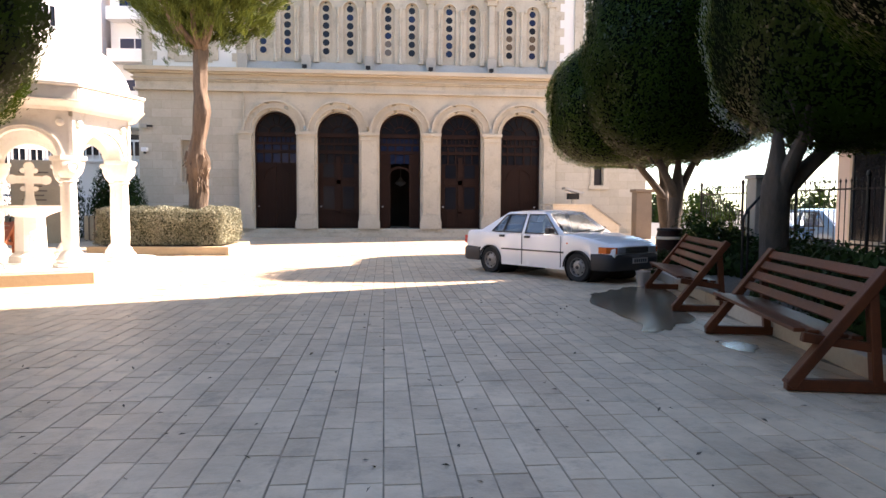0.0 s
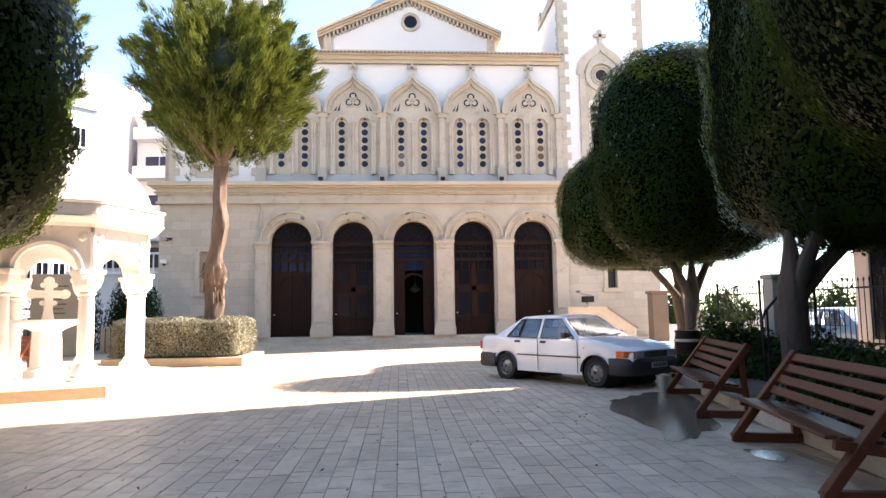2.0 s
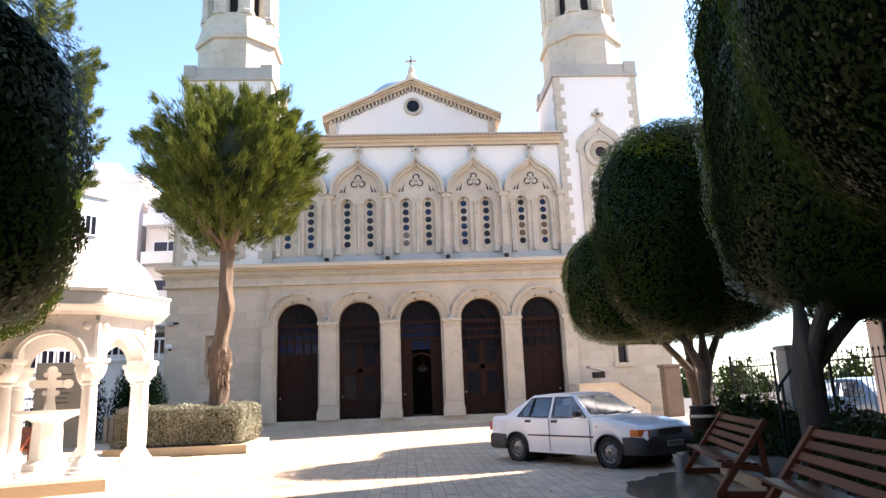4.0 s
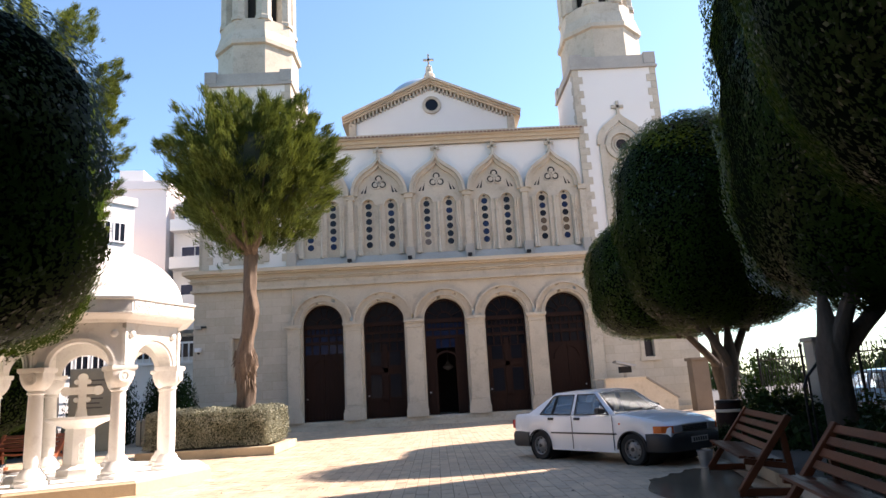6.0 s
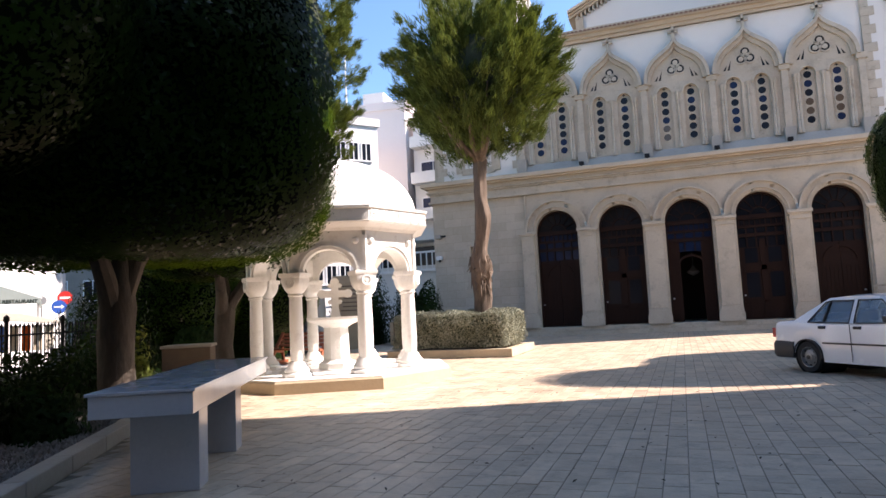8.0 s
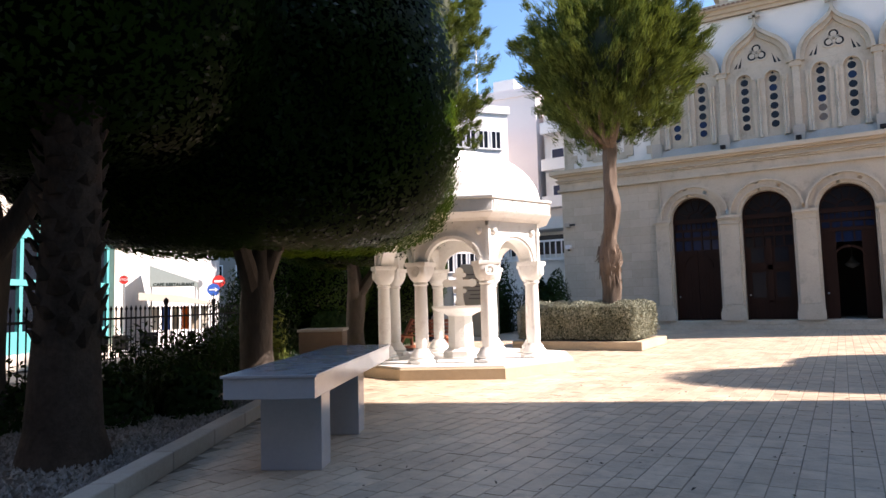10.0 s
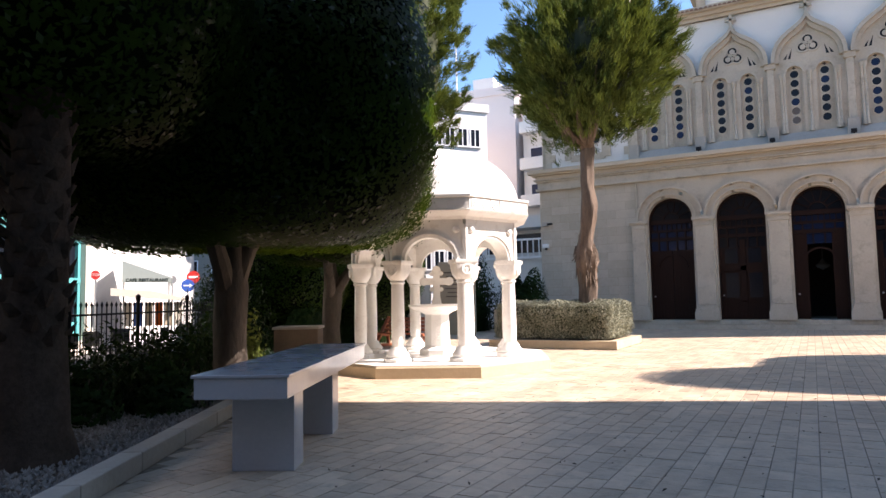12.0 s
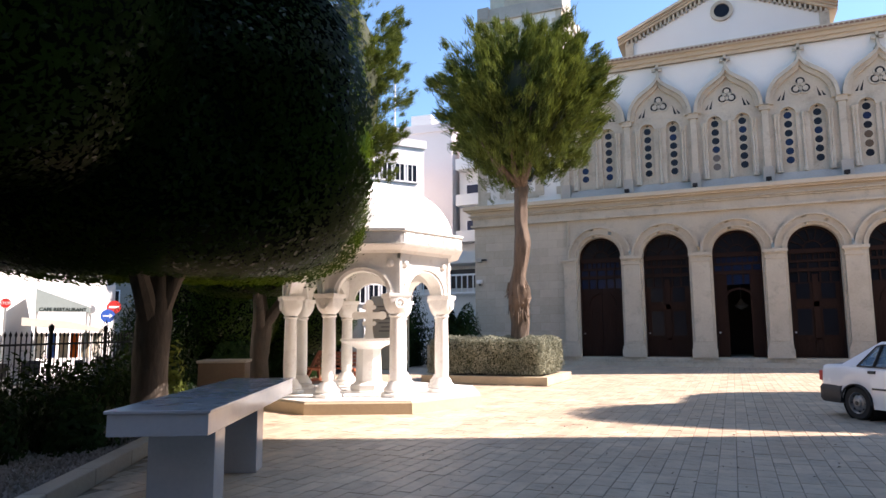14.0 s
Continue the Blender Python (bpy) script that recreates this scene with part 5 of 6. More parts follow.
bed("bed_west", "garden bed of soil under clipped trees", [(-2.7, 0.5), (-4.46, 3.58), (-6.55, 7.15), (-9.38, 11.45), (-13.0, 14.6), (-13.0, 0.5)], "soil", 0.10)
bed("bed_east", "garden bed of dark soil behind the benches", [(3.45, 1.5), (9.1, 1.5), (9.1, 19.4), (5.6, 14.0), (5.2, 11.6), (4.4, 7.7), (3.88, 4.5)], "soil", 0.10)
# white gravel
rg3 = np.random.default_rng(21)
N = 9000
gy = rg3.uniform(2.0, 8.6, N)
edge = np.interp(gy, [0.5, 3.58, 7.15, 11.4], [-2.65, -4.48, -6.57, -9.4])
gx = edge - rg3.uniform(0, 1, N) ** 1.3 * 3.2
gp = np.stack([gx, gy, 0.115 + 0.012 * rg3.random(N)], 1)
tri = []
for k in range(3):
    a = rg3.uniform(0, 6.28, N) * 0 + k * 2.09 + rg3.uniform(-0.5, 0.5, N)
    s = rg3.uniform(0.014, 0.034, N)
    tri.append(gp + np.stack([s * np.cos(a), s * np.sin(a), rg3.uniform(-0.018, 0.004, N)], 1))
top = gp + np.stack([rg3.normal(0, 0.006, N), rg3.normal(0, 0.006, N), rg3.uniform(0.012, 0.03, N)], 1)
quads = np.concatenate([np.stack([tri[i], tri[(i + 1) % 3], top], 1) for i in range(3)]).reshape(-1, 3)
gravel = raw("gravel", quads, 3, "gravel", None)
tagged(gravel, "loose white and grey gravel on the bed", "gravel", kind="stuff")

# palm trunk
palm = thing("palm_tree", "thick palm trunk with rough leaf-base bark", "palm", pose(-5.65, 4.05, 0.08))
bm = B()
tube(bm, [(0, 0, 0), (-0.01, 0, 0.3), (0.0, 0, 1.1), (0.03, 0.02, 2.2), (0.05, 0.02, 3.4), (0.06, 0.03, 5.0)], [0.40, 0.32, 0.27, 0.24, 0.22, 0.21], 20)
part("trunk", bm, "palmbark", palm, smooth=True)
rg = random.Random(8)
for k in range(120):
    z, a = 1.0 + k * 0.026, k * 2.4
    r = 0.265 - 0.012 * z
    bm = B()
    c = Vector((r * math.cos(a), r * math.sin(a), z))
    d = Vector((math.cos(a), math.sin(a), 0))
    s = Vector((-math.sin(a), math.cos(a), 0))
    w, l = rg.uniform(0.08, 0.12), rg.uniform(0.12, 0.2)
    v = [c - s * w - d * 0.04, c + s * w - d * 0.04, c + s * w * 0.45 + d * 0.09 + Vector((0, 0, l)), c - s * w * 0.45 + d * 0.09 + Vector((0, 0, l)), c + d * 0.05 + Vector((0, 0, 0.02))]
    vs = [bm.verts.new(p) for p in v]
    for f in ((0, 1, 4), (1, 2, 4), (2, 3, 4), (3, 0, 4), (0, 3, 2, 1)):
        bm.faces.new([vs[i] for i in f])
    part("leaf_base", bm, "palmbark", palm)

# shrubs
for x, y, r, h, sd in ((-7.2, 5.4, 0.75, 0.85, 1), (-7.9, 6.4, 0.8, 0.95, 2), (-8.5, 7.3, 0.7, 0.8, 3), (-7.0, 6.4, 0.55, 0.55, 4), (-9.2, 8.4, 0.8, 0.9, 5), (-9.8, 9.6, 0.8, 1.0, 6),
                       (-10.6, 11.0, 0.9, 1.3, 7), (-11.6, 12.4, 1.0, 1.6, 8), (-8.2, 4.6, 0.8, 0.7, 9), (-8.6, 9.6, 0.4, 0.6, 10)):
    shrub(x, y, 0.1, r, h, sd, 1700)
shrub(-7.75, 8.75, 0.1, 0.24, 1.05, 31, 600, 0.055, "pine", "bright yellow-green young shrub beside a trunk")
for x, y, r, h, sd in ((4.75, 5.6, 0.6, 0.75, 41), (5.3, 6.7, 0.75, 0.8, 42), (4.6, 4.2, 0.6, 0.7, 43), (6.6, 8.0, 0.8, 0.7, 44), (6.2, 12.6, 0.8, 0.6, 45), (7.4, 13.2, 0.9, 0.7, 46), (7.6, 10.6, 0.9, 0.6, 47), (7.0, 5.6, 0.9, 0.8, 48), (8.2, 15.5, 0.8, 0.8, 49), (5.75, 12.3, 0.6, 0.5, 50), (6.9, 11.6, 0.8, 0.6, 51), (5.6, 8.5, 0.6, 0.6, 52), (8.0, 12.2, 0.9, 0.75, 53), (6.75, 13.6, 0.7, 1.15, 54), (7.3, 14.4, 0.7, 1.1, 55)):
    shrub(x, y, 0.1, r, h, sd, 3000, 0.055)


# ---- iron fences ----
def fence(a, b, label, z0=0.1, high=1.5, gap=0.15, wall=0.0):
    a, b = Vector((*a, 0)), Vector((*b, 0))
    f = thing("iron_fence", label, "fence")
    d = (b - a).normalized()
    n = int((b - a).length / gap)
    if wall:
        bm = B()
        beam(bm, a + Vector((0, 0, wall / 2)), b + Vector((0, 0, wall / 2)), 0.3, wall)
        part("base_wall", bm, "stone", f, "low stone base wall")
    for z in (high - 0.22, max(wall, z0) + 0.14):
        bm = B()
        beam(bm, a + Vector((0, 0, z)), b + Vector((0, 0, z)), 0.035, 0.035)
        part("rail", bm, "iron", f)
    bm = B()
    lathe(bm, [(0.011, 0), (0.011, high - wall - 0.1), (0.024, high - wall - 0.06), (0.002, high - wall)], 6)
    bar = mesh_of("bar", bm, "iron")
    bm = B()
    lathe(bm, [(0.035, 0), (0.035, high - wall), (0.05, high - wall + 0.03), (0.045, high - wall + 0.1), (0.0, high - wall + 0.14)], 8, cap=False)
    post = mesh_of("post", bm, "iron")
    for k in range(n + 1):
        ob = new("post" if k % 14 == 0 else "bar", post if k % 14 == 0 else bar)
        ob.parent = f
        ob.location = a + d * (k * gap) + Vector((0, 0, wall))
    return f


fence((-8.0, 3.2), (-13.0, 13.6), "black iron railing fence between the bed and the street")
fence((9.1, 18.5), (9.1, 2.5), "black iron railing fence on a low stone wall", high=1.95, wall=0.5, gap=0.16)
bm = B()
box(bm, -0.2, 0.2, -0.2, 0.2, 0, 2.0)
soften(bm, 0.02)
gp_ = thing("gate_pillar", "square stone gate pillar in the fence line", "pillar", pose(8.4, 14.3, 0))
part("shaft", bm, "greystone", gp_)
bm = B()
box(bm, -0.24, 0.24, -0.24, 0.24, 2.0, 2.1)
soften(bm, 0.02)
part("cap", bm, "greystone", gp_)


# ---- beside the church: stair cover, pillar, lectern box ----
sc = thing("stair_cover", "low cream stone stair wall with sloping coping beside the church", "wall", pose(0, 0, 0))
bm = B()
prism(bm, [(6.9, 0), (9.72, 0), (9.72, 0.62), (8.53, 1.44), (6.9, 1.44)], 27.0, 27.25)
part("front_wall", bm, "trimstone", sc)
bm = B()
prism(bm, [(6.88, 1.44), (8.54, 1.44), (8.54, 1.5), (6.88, 1.5)], 26.96, 29.4)
part("coping", bm, "trimstone", sc)
bm = B()
prism(bm, [(8.54, 1.44), (9.78, 0.59), (9.80, 0.65), (8.56, 1.505)], 26.97, 29.4)
part("sloping_slab", bm, "slabstone", sc, "grey sloping slab")
bm = B()
prism(bm, [(9.58, 0), (9.72, 0), (9.72, 0.62), (9.58, 0.70)], 27.25, 29.4)
part("end_wall", bm, "trimstone", sc)
pl = thing("pillar", "square brown stone pillar by the church steps", "pillar", pose(11.3, 28.6, 0))
bm = B()
box(bm, -0.35, 0.35, -0.3, 0.3, 0, 2.05)
soften(bm, 0.02)
part("shaft", bm, "brownstone", pl)
bm = B()
box(bm, -0.42, 0.42, -0.37, 0.37, 2.05, 2.18)
soften(bm, 0.02)
part("cap", bm, "brownstone", pl)
li = thing("candle_box", "small dark metal candle box on a post", "candle box", pose(7.9, 27.6, 0))
bm = B()
box(bm, -0.05, 0.05, -0.05, 0.05, 0, 1.75)
part("post", bm, "greystone", li)
bm = B()
box(bm, -0.22, 0.22, -0.18, 0.18, 1.7, 1.95)
part("box", bm, "iron", li)
bm = B()
prism(bm, [(-0.42, 2.12), (0.3, 1.93), (0.42, 1.99), (-0.4, 2.2)], -0.3, 0.3)
part("lid", bm, "steel", li)

# barrel and bucket
br = thing("barrel", "dark wooden barrel bin with brass band", "barrel", pose(6.15, 13.9, 0.0))
bm = B()
lathe(bm, [(0.24, 0), (0.29, 0.25), (0.3, 0.45), (0.28, 0.7), (0.25, 0.88), (0.22, 0.88), (0.2, 0.7)], 20)
part("cask", bm, "wood", br, smooth=True)
for z, r, mt in ((0.2, 0.285, "iron"), (0.66, 0.288, "orange"), (0.84, 0.262, "iron")):
    bm = B()
    lathe(bm, [(r, 0), (r + 0.008, 0.01), (r + 0.008, 0.05), (r, 0.06)], 20, (0, 0, z))
    part("hoop", bm, "ochre" if mt == "orange" else mt, br, smooth=True)
bk = thing("bucket", "grey plastic bucket beside a bench", "bucket", pose(4.36, 10.85, 0) @ Matrix.Scale(0.8, 4))
bm = B()
lathe(bm, [(0.11, 0), (0.15, 0.3), (0.16, 0.3), (0.16, 0.32), (0.14, 0.32), (0.105, 0.02)], 18)
part("pail", bm, "steel", bk, smooth=True)
bm = B()
tube(bm, [(-0.155, 0, 0.3), (-0.12, 0.06, 0.36), (0, 0.09, 0.39), (0.12, 0.06, 0.36), (0.155, 0, 0.3)], [0.005] * 5, 6)
part("handle", bm, "iron", bk)

# stone box, red benches, memorial and planters behind the fountain
sb = thing("stone_box", "brown stone block beside a tree trunk", "stone block", pose(-9.55, 12.0, 0.06, 0, 0, 30))
bm = B()
box(bm, -0.47, 0.47, -0.35, 0.35, 0, 0.78)
soften(bm, 0.02)
part("block", bm, "brownstone", sb)
bm = B()
box(bm, -0.5, 0.5, -0.38, 0.38, 0.78, 0.84)
soften(bm, 0.015)
part("slab", bm, "greystone", sb)
bench("orange-brown wooden bench behind the fountain", place((-11.4, 17.6), (-9.7, 17.3)), "redbench", 1.75)
me_ = thing("memorial", "stone memorial slab with a carved inscription panel", "memorial", pose(-12.7, 24.3, 0, 0, 0, 18))
bm = B()
box(bm, -0.2, 1.3, -0.12, 0.12, 0, 2.9)
soften(bm, 0.03)
part("panel", bm, "kerb", me_)
for r in range(7):
    bm = B()
    wd = (0.9, 0.7, 0.85, 0.5, 0.8, 0.6, 0.75)[r]
    box(bm, 0.5 - wd / 2, 0.5 + wd / 2, -0.128, -0.121, 2.45 - r * 0.16, 2.5 - r * 0.16)
    part("inscription_line", bm, "brownstone", me_)
bm = B()
lathe(bm, [(0.5, 0), (0.5, 0.8), (0.42, 0.9), (0.48, 1.5), (0.44, 2.1), (0.26, 2.3), (0.24, 2.6), (0.12, 2.75)], 14, (-1.0, 0.1, 0))
thing("bust", "weathered grey-green stone bust on a pedestal", "statue", pose(-12.7, 24.3, 0, 0, 0, 18), bm=bm, mat="greystone", smooth=True)
for x in (-13.4, -10.6):
    p = thing("planter", "brown slatted planter box with a dark bush", "planter", pose(x, 26.2, 0), "planters by the street")
    bm = B()
    box(bm, -0.62, 0.62, -0.3, 0.3, 0.05, 0.85)
    part("box", bm, "brownstone", p)
    for k in range(6):
        bm = B()
        box(bm, -0.6 + k * 0.2, -0.46 + k * 0.2, -0.34, -0.3, 0.03, 0.95)
        soften(bm, 0.008)
        part("slat", bm, "kerb", p)
for x, y, r, h, sd in ((-10.4, 27.0, 1.0, 2.6, 61), (-13.2, 27.4, 1.3, 3.0, 62), (-15.5, 24.5, 1.5, 2.8, 63), (-13.6, 19.5, 1.5, 2.4, 64), (-15.0, 17.0, 1.6, 2.6, 65), (-14.6, 14.8, 1.3, 2.2, 66), (-17.0, 20.5, 1.8, 3.4, 67), (-12.6, 15.6, 1.0, 1.6, 68)):
    shrub(x, y, 0, r, h, sd, 9000, 0.085)

# floodlight and box on the church corner
for z, nm, lb in ((4.75, "floodlight", "small grey floodlight on the church corner"), (3.75, "alarm_box", "small white box on the church wall")):
    f = thing(nm, lb, nm.replace("_", " "), pose(-10.35, FY - 0.02, z))
    bm = B()
    box(bm, -0.12, 0.12, -0.2, 0.07, -0.08, 0.1)
    soften(bm, 0.02)
    part("housing", bm, "signwhite" if nm == "alarm_box" else "greystone", f)
    bm = B()
    box(bm, -0.03, 0.03, -0.1, 0.07, -0.16, -0.08) if nm == "alarm_box" else box(bm, 0.12, 0.34, -0.12, -0.02, -0.02, 0.06)
    part("bracket", bm, "iron", f)
bm = B()
tube(bm, [(-6.15, FY - 0.07, 0.4), (-6.15, FY - 0.07, 6.3)], [0.03, 0.03], 8)
thing("downpipe", "thin stone-coloured rain pipe on the church front", "pipe", bm=bm, mat="trimstone")
for x in (-3.5, -0.75, 2.0, 4.7):
    s = thing("spotlight", "small dark spotlight on the church ledge", "spotlight", pose(x, FY - 0.25, 7.3), "ledge spotlights")
    bm = B()
    box(bm, -0.1, 0.1, -0.1, 0.08, 0.05, 0.2)
    soften(bm, 0.02)
    part("head", bm, "iron", s)
    bm = B()
    box(bm, -0.03, 0.03, -0.03, 0.03, 0, 0.06)
    part("foot", bm, "iron", s)
ch = thing("chandelier", "small crystal chandelier inside the open door", "chandelier", pose(CX + 0.1, FY + 3.2, 2.35))
bm = B()
lathe(bm, [(0.02, 0), (0.2, 0.08), (0.3, 0.2), (0.12, 0.35), (0.02, 0.5), (0.012, 3.74)], 12)
part("drop", bm, "lens", ch)


# ---- buildings round the square ----
def facade_windows(b, m, cols, rows, w, h, dx, dz, x0, z0, mat="darkglass", frame_mat="signwhite", balcony=False):
    """Windows with frame and sill set into the front (y = 0 in the pose m)."""
    for r in range(rows):
        for c in range(cols):
            x, z = x0 + c * dx, z0 + r * dz
            bm = B()
            box(bm, x, x + w, -0.02, 0.05, z, z + h)
            bm.transform(m)
            win = part("window", bm, mat, b)
            bm = B()
            for q in ((x - 0.08, x, z, z + h), (x + w, x + w + 0.08, z, z + h), (x - 0.08, x + w + 0.08, z + h, z + h + 0.08), (x + w / 2 - 0.03, x + w / 2 + 0.03, z, z + h)):
                box(bm, q[0], q[1], -0.07, 0.04, q[2], q[3])
            bm.transform(m)
            part("frame", bm, frame_mat, win)
            bm = B()
            box(bm, x - 0.15, x + w + 0.15, -0.14, 0.04, z - 0.1, z)
            bm.transform(m)
            part("sill", bm, frame_mat, win)
            if balcony:
                bm = B()
                box(bm, x - 0.5, x + w + 0.5, -1.2, 0, z - 0.45, z - 0.3), box(bm, x - 0.5, x + w + 0.5, -1.2, -1.1, z - 0.3, z + 0.5)
                bm.transform(m)
                part("balcony", bm, "whitewall", b)


def building(name, label, m, w, d, h, mat, parapet=0.5):
    b = thing(name, label, "building", pose(0, 0, 0))
    bm = B()
    box(bm, 0, w, 0, d, 0, h)
    bm.transform(m)
    part("wall", bm, mat, b)
    bm = B()
    box(bm, -0.15, w + 0.15, -0.15, d + 0.15, h, h + parapet)
    bm.transform(m)
    part("parapet", bm, mat, b)
    return b


# pale pink building on the east side, whose corner shades the square
m = pose(11.0, 15.35, 0, 0, 0, -90)
pink = building("apartment_building", "tall pale pink apartment building with shop windows", m, 28, 14, 24.0, "pinkwall")
facade_windows(pink, m, 7, 5, 1.6, 1.7, 3.6, 3.4, 1.2, 4.6)
facade_windows(pink, m, 8, 1, 2.2, 2.1, 2.9, 3.0, 0.6, 0.6, "darkglass", "cafewall")
bm = B()
box(bm, 0.2, 26, -0.9, 0, 3.0, 3.2)
bm.transform(m)
part("shop_canopy", bm, "pinkwall", pink)

# white and pink city blocks to the north-west
m = pose(-29.6, 36.3, 0, 0, 0, 50)
b1 = building("office_building", "white office block with a band of dark windows", m, 13.5, 12, 15.6, "whitewall", 0.6)
facade_windows(b1, m, 12, 4, 0.7, 1.3, 1.03, 3.1, 0.8, 3.6)
m = pose(-28.4, 52, 0, 0, 0, 5)
b2 = building("apartment_building", "tall pale pink apartment block with blank end wall", m, 7.4, 14, 18.8, "pinkwall", 0.7)
bm = B()
box(bm, 2.5, 4.5, 3, 6, 20, 21.5), box(bm, 1.2, 1.3, 2, 2.1, 20, 25)
bm.transform(m)
part("roof_box", bm, "whitewall", b2)
m = pose(-20.7, 53.5, 0, 0, 0, -4)
b3 = building("apartment_building", "white apartment block with stacked balconies", m, 16, 12, 17.2, "whitewall", 0.6)
facade_windows(b3, m, 5, 5, 2.2, 1.5, 3.1, 3.1, 0.7, 3.2, "blueglass", balcony=True)
m = pose(-17.0, 37, 0, 0, 0, 0)
b4 = building("house", "white low house with a rounded roof slab and railings", m, 8.0, 6, 3.6, "whitewall", 0.35)
bm = B()
box(bm, -0.8, 6.3, -1.6, 0.2, 5.3, 5.95)
bm.transform(m)
part("canopy_slab", bm, "whitewall", b4)
for k in range(18):
    bm = B()
    box(bm, 0.1 + k * 0.34, 0.16 + k * 0.34, -1.5, -1.44, 3.65, 4.65)
    bm.transform(m)
    part("baluster", bm, "signwhite", b4)
for z in (3.65, 4.65):
    bm = B()
    box(bm, -0.2, 6.3, -1.53, -1.41, z - 0.05, z + 0.05)
    bm.transform(m)
    part("rail", bm, "signwhite", b4)
bm = B()
box(bm, 0.0, 6.2, 0.0, 5.5, 3.95, 5.3)
bm.transform(m)
up_ = part("upper_storey", bm, "whitewall", b4)
bm = B()
box(bm, 0.4, 5.8, -0.06, 0.02, 4.0, 5.1)
bm.transform(m)
part("window", bm, "darkglass", up_)
rail = thing("street_railing", "white street railing beyond the planters", "railing", pose(0, 0, 0))
for z in (0.75, 1.25, 1.7):
    bm = B()
    box(bm, -24, -10.9, 29.4, 29.5, z, z + 0.1)
    part("rail", bm, "signwhite", rail)
for k in range(8):
    bm = B()
    box(bm, -23.5 + k * 1.75, -23.4 + k * 1.75, 29.38, 29.52, 0, 1.75)
    part("post", bm, "signwhite", rail)

# cafe row across the street on the west
ROW = pose(-15.6, 6.4, 0, 0, 0, 115)
cafe = thing("cafe_building", "cream stone cafe with turquoise arched doors", "building")
ARCHES = (-2.6, 0.5, 3.6, 6.5)
bm = B()
arch_run(bm, -8.0, 7.6, 0.0, 7.5, 0.0, 0.5, [(x, 0.8, 3.4, 0.4) for x in ARCHES], 14)
bm.transform(ROW)
part("wall", bm, "cafewall", cafe)
bm = B()
box(bm, -8.0, 7.6, 0.6, 8, 0, 7.5)
bm.transform(ROW)
part("inner_block", bm, "cafewall", cafe)
for x in ARCHES:
    bm = B()
    box(bm, x - 0.78, x + 0.78, 0.26, 0.30, 0.4, 3.3)
    bm.transform(ROW)
    w = part("window", bm, "darkglass", cafe)
    bm = B()
    for q in ((-0.78, -0.66), (0.66, 0.78), (-0.06, 0.06)):
        box(bm, x + q[0], x + q[1], 0.16, 0.26, 0.4, 3.4)
    box(bm, x - 0.78, x + 0.78, 0.14, 0.26, 2.1, 2.25), box(bm, x - 0.78, x + 0.78, 0.14, 0.26, 3.3, 3.45), box(bm, x - 0.78, x + 0.78, 0.2, 0.26, 0.4, 0.95)
    bm.transform(ROW)
    part("frame", bm, "teal", w, "turquoise painted frame")
    bm = B()
    ribbon(bm, arc(x, 3.4, 0.8, math.pi, 0, 14), arc(x, 3.4, 0.02, math.pi, 0, 14), 0.16, 0.24)
    bm.transform(ROW)
    part("fanlight", bm, "teal" if x < 5 else "darkglass", w)
    bm = B()
    ribbon(bm, arc(x, 3.4, 1.08, math.pi, 0, 14), arc(x, 3.4, 0.8, math.pi, 0, 14), -0.1, 0.02)
    bm.transform(ROW)
    part("arch_stone", bm, "cafewall", w)
m = ROW @ pose(7.62, 0.15, 0)
cafe2 = building("restaurant_building", "white sunlit restaurant front with an awning", m, 7.4, 8, 6.5, "whitewall")
facade_windows(cafe2, m, 3, 1, 0.9, 1.4, 2.2, 3, 0.8, 4.2, "amberglass", "cafewall")
aw = thing("awning", "pale awning with shade-coloured lettered cheek over hanging goods", "awning", pose(-18.38, 14.0, 0, 0, 0, 52))
# cheek and valance: grey-green paints the canvas's shaded side
bm = B()
prism(bm, [(0, 2.12), (1.4, 2.12), (1.4, 2.28), (0, 2.8)], 0.0, 0.02)
part("cheek", bm, "awning", aw, "canvas cheek with shade painted in as grey-green")
bm = B()
v = [bm.verts.new(p) for p in ((-0.05, 0.02, 2.84), (1.45, 0.02, 2.3), (1.45, 1.1, 2.3), (-0.05, 1.1, 2.84), (-0.05, 0.02, 2.80), (1.45, 0.02, 2.26), (1.45, 1.1, 2.26), (-0.05, 1.1, 2.80))]
for f in ((0, 1, 2, 3), (7, 6, 5, 4), (0, 4, 5, 1), (1, 5, 6, 2), (2, 6, 7, 3), (3, 7, 4, 0)):
    bm.faces.new([v[i] for i in f])
part("canvas", bm, "signwhite", aw, "white canvas top")
bm = B()
box(bm, 1.41, 1.44, 0.02, 1.1, 2.02, 2.26)
part("valance", bm, "awning", aw)
fc = bpy.data.curves.new("lettering", "FONT")
fc.body, fc.size, fc.extrude, fc.align_x = "CAFE RESTAURANT", 0.14, 0.004, "CENTER"
fc.offset = 0.004
fc.materials.append(M["awninggreen"])
tx = new("lettering", fc)
tx.parent = aw
tx.matrix_basis = pose(0.72, -0.006, 2.15, 90)
bm = B()
prism(bm, [(-0.3, 1.72), (0.9, 1.62), (1.9, 1.52), (1.9, 1.60), (0.9, 1.85), (-0.3, 1.95)], -0.25, 0.9)
part("lower_canvas", bm, "cafewall", aw, "cream lower parasol canvas")
for k, mt in enumerate(("cafewall", "signblue", "ochre", "orange", "ochre", "cafewall")):
    bm = B()
    box(bm, 0.05 + k * 0.3, 0.28 + k * 0.3, 0.5, 0.55, 0.75, 1.5)
    soften(bm, 0.01)
    part("hanging_cloth", bm, mt, aw)
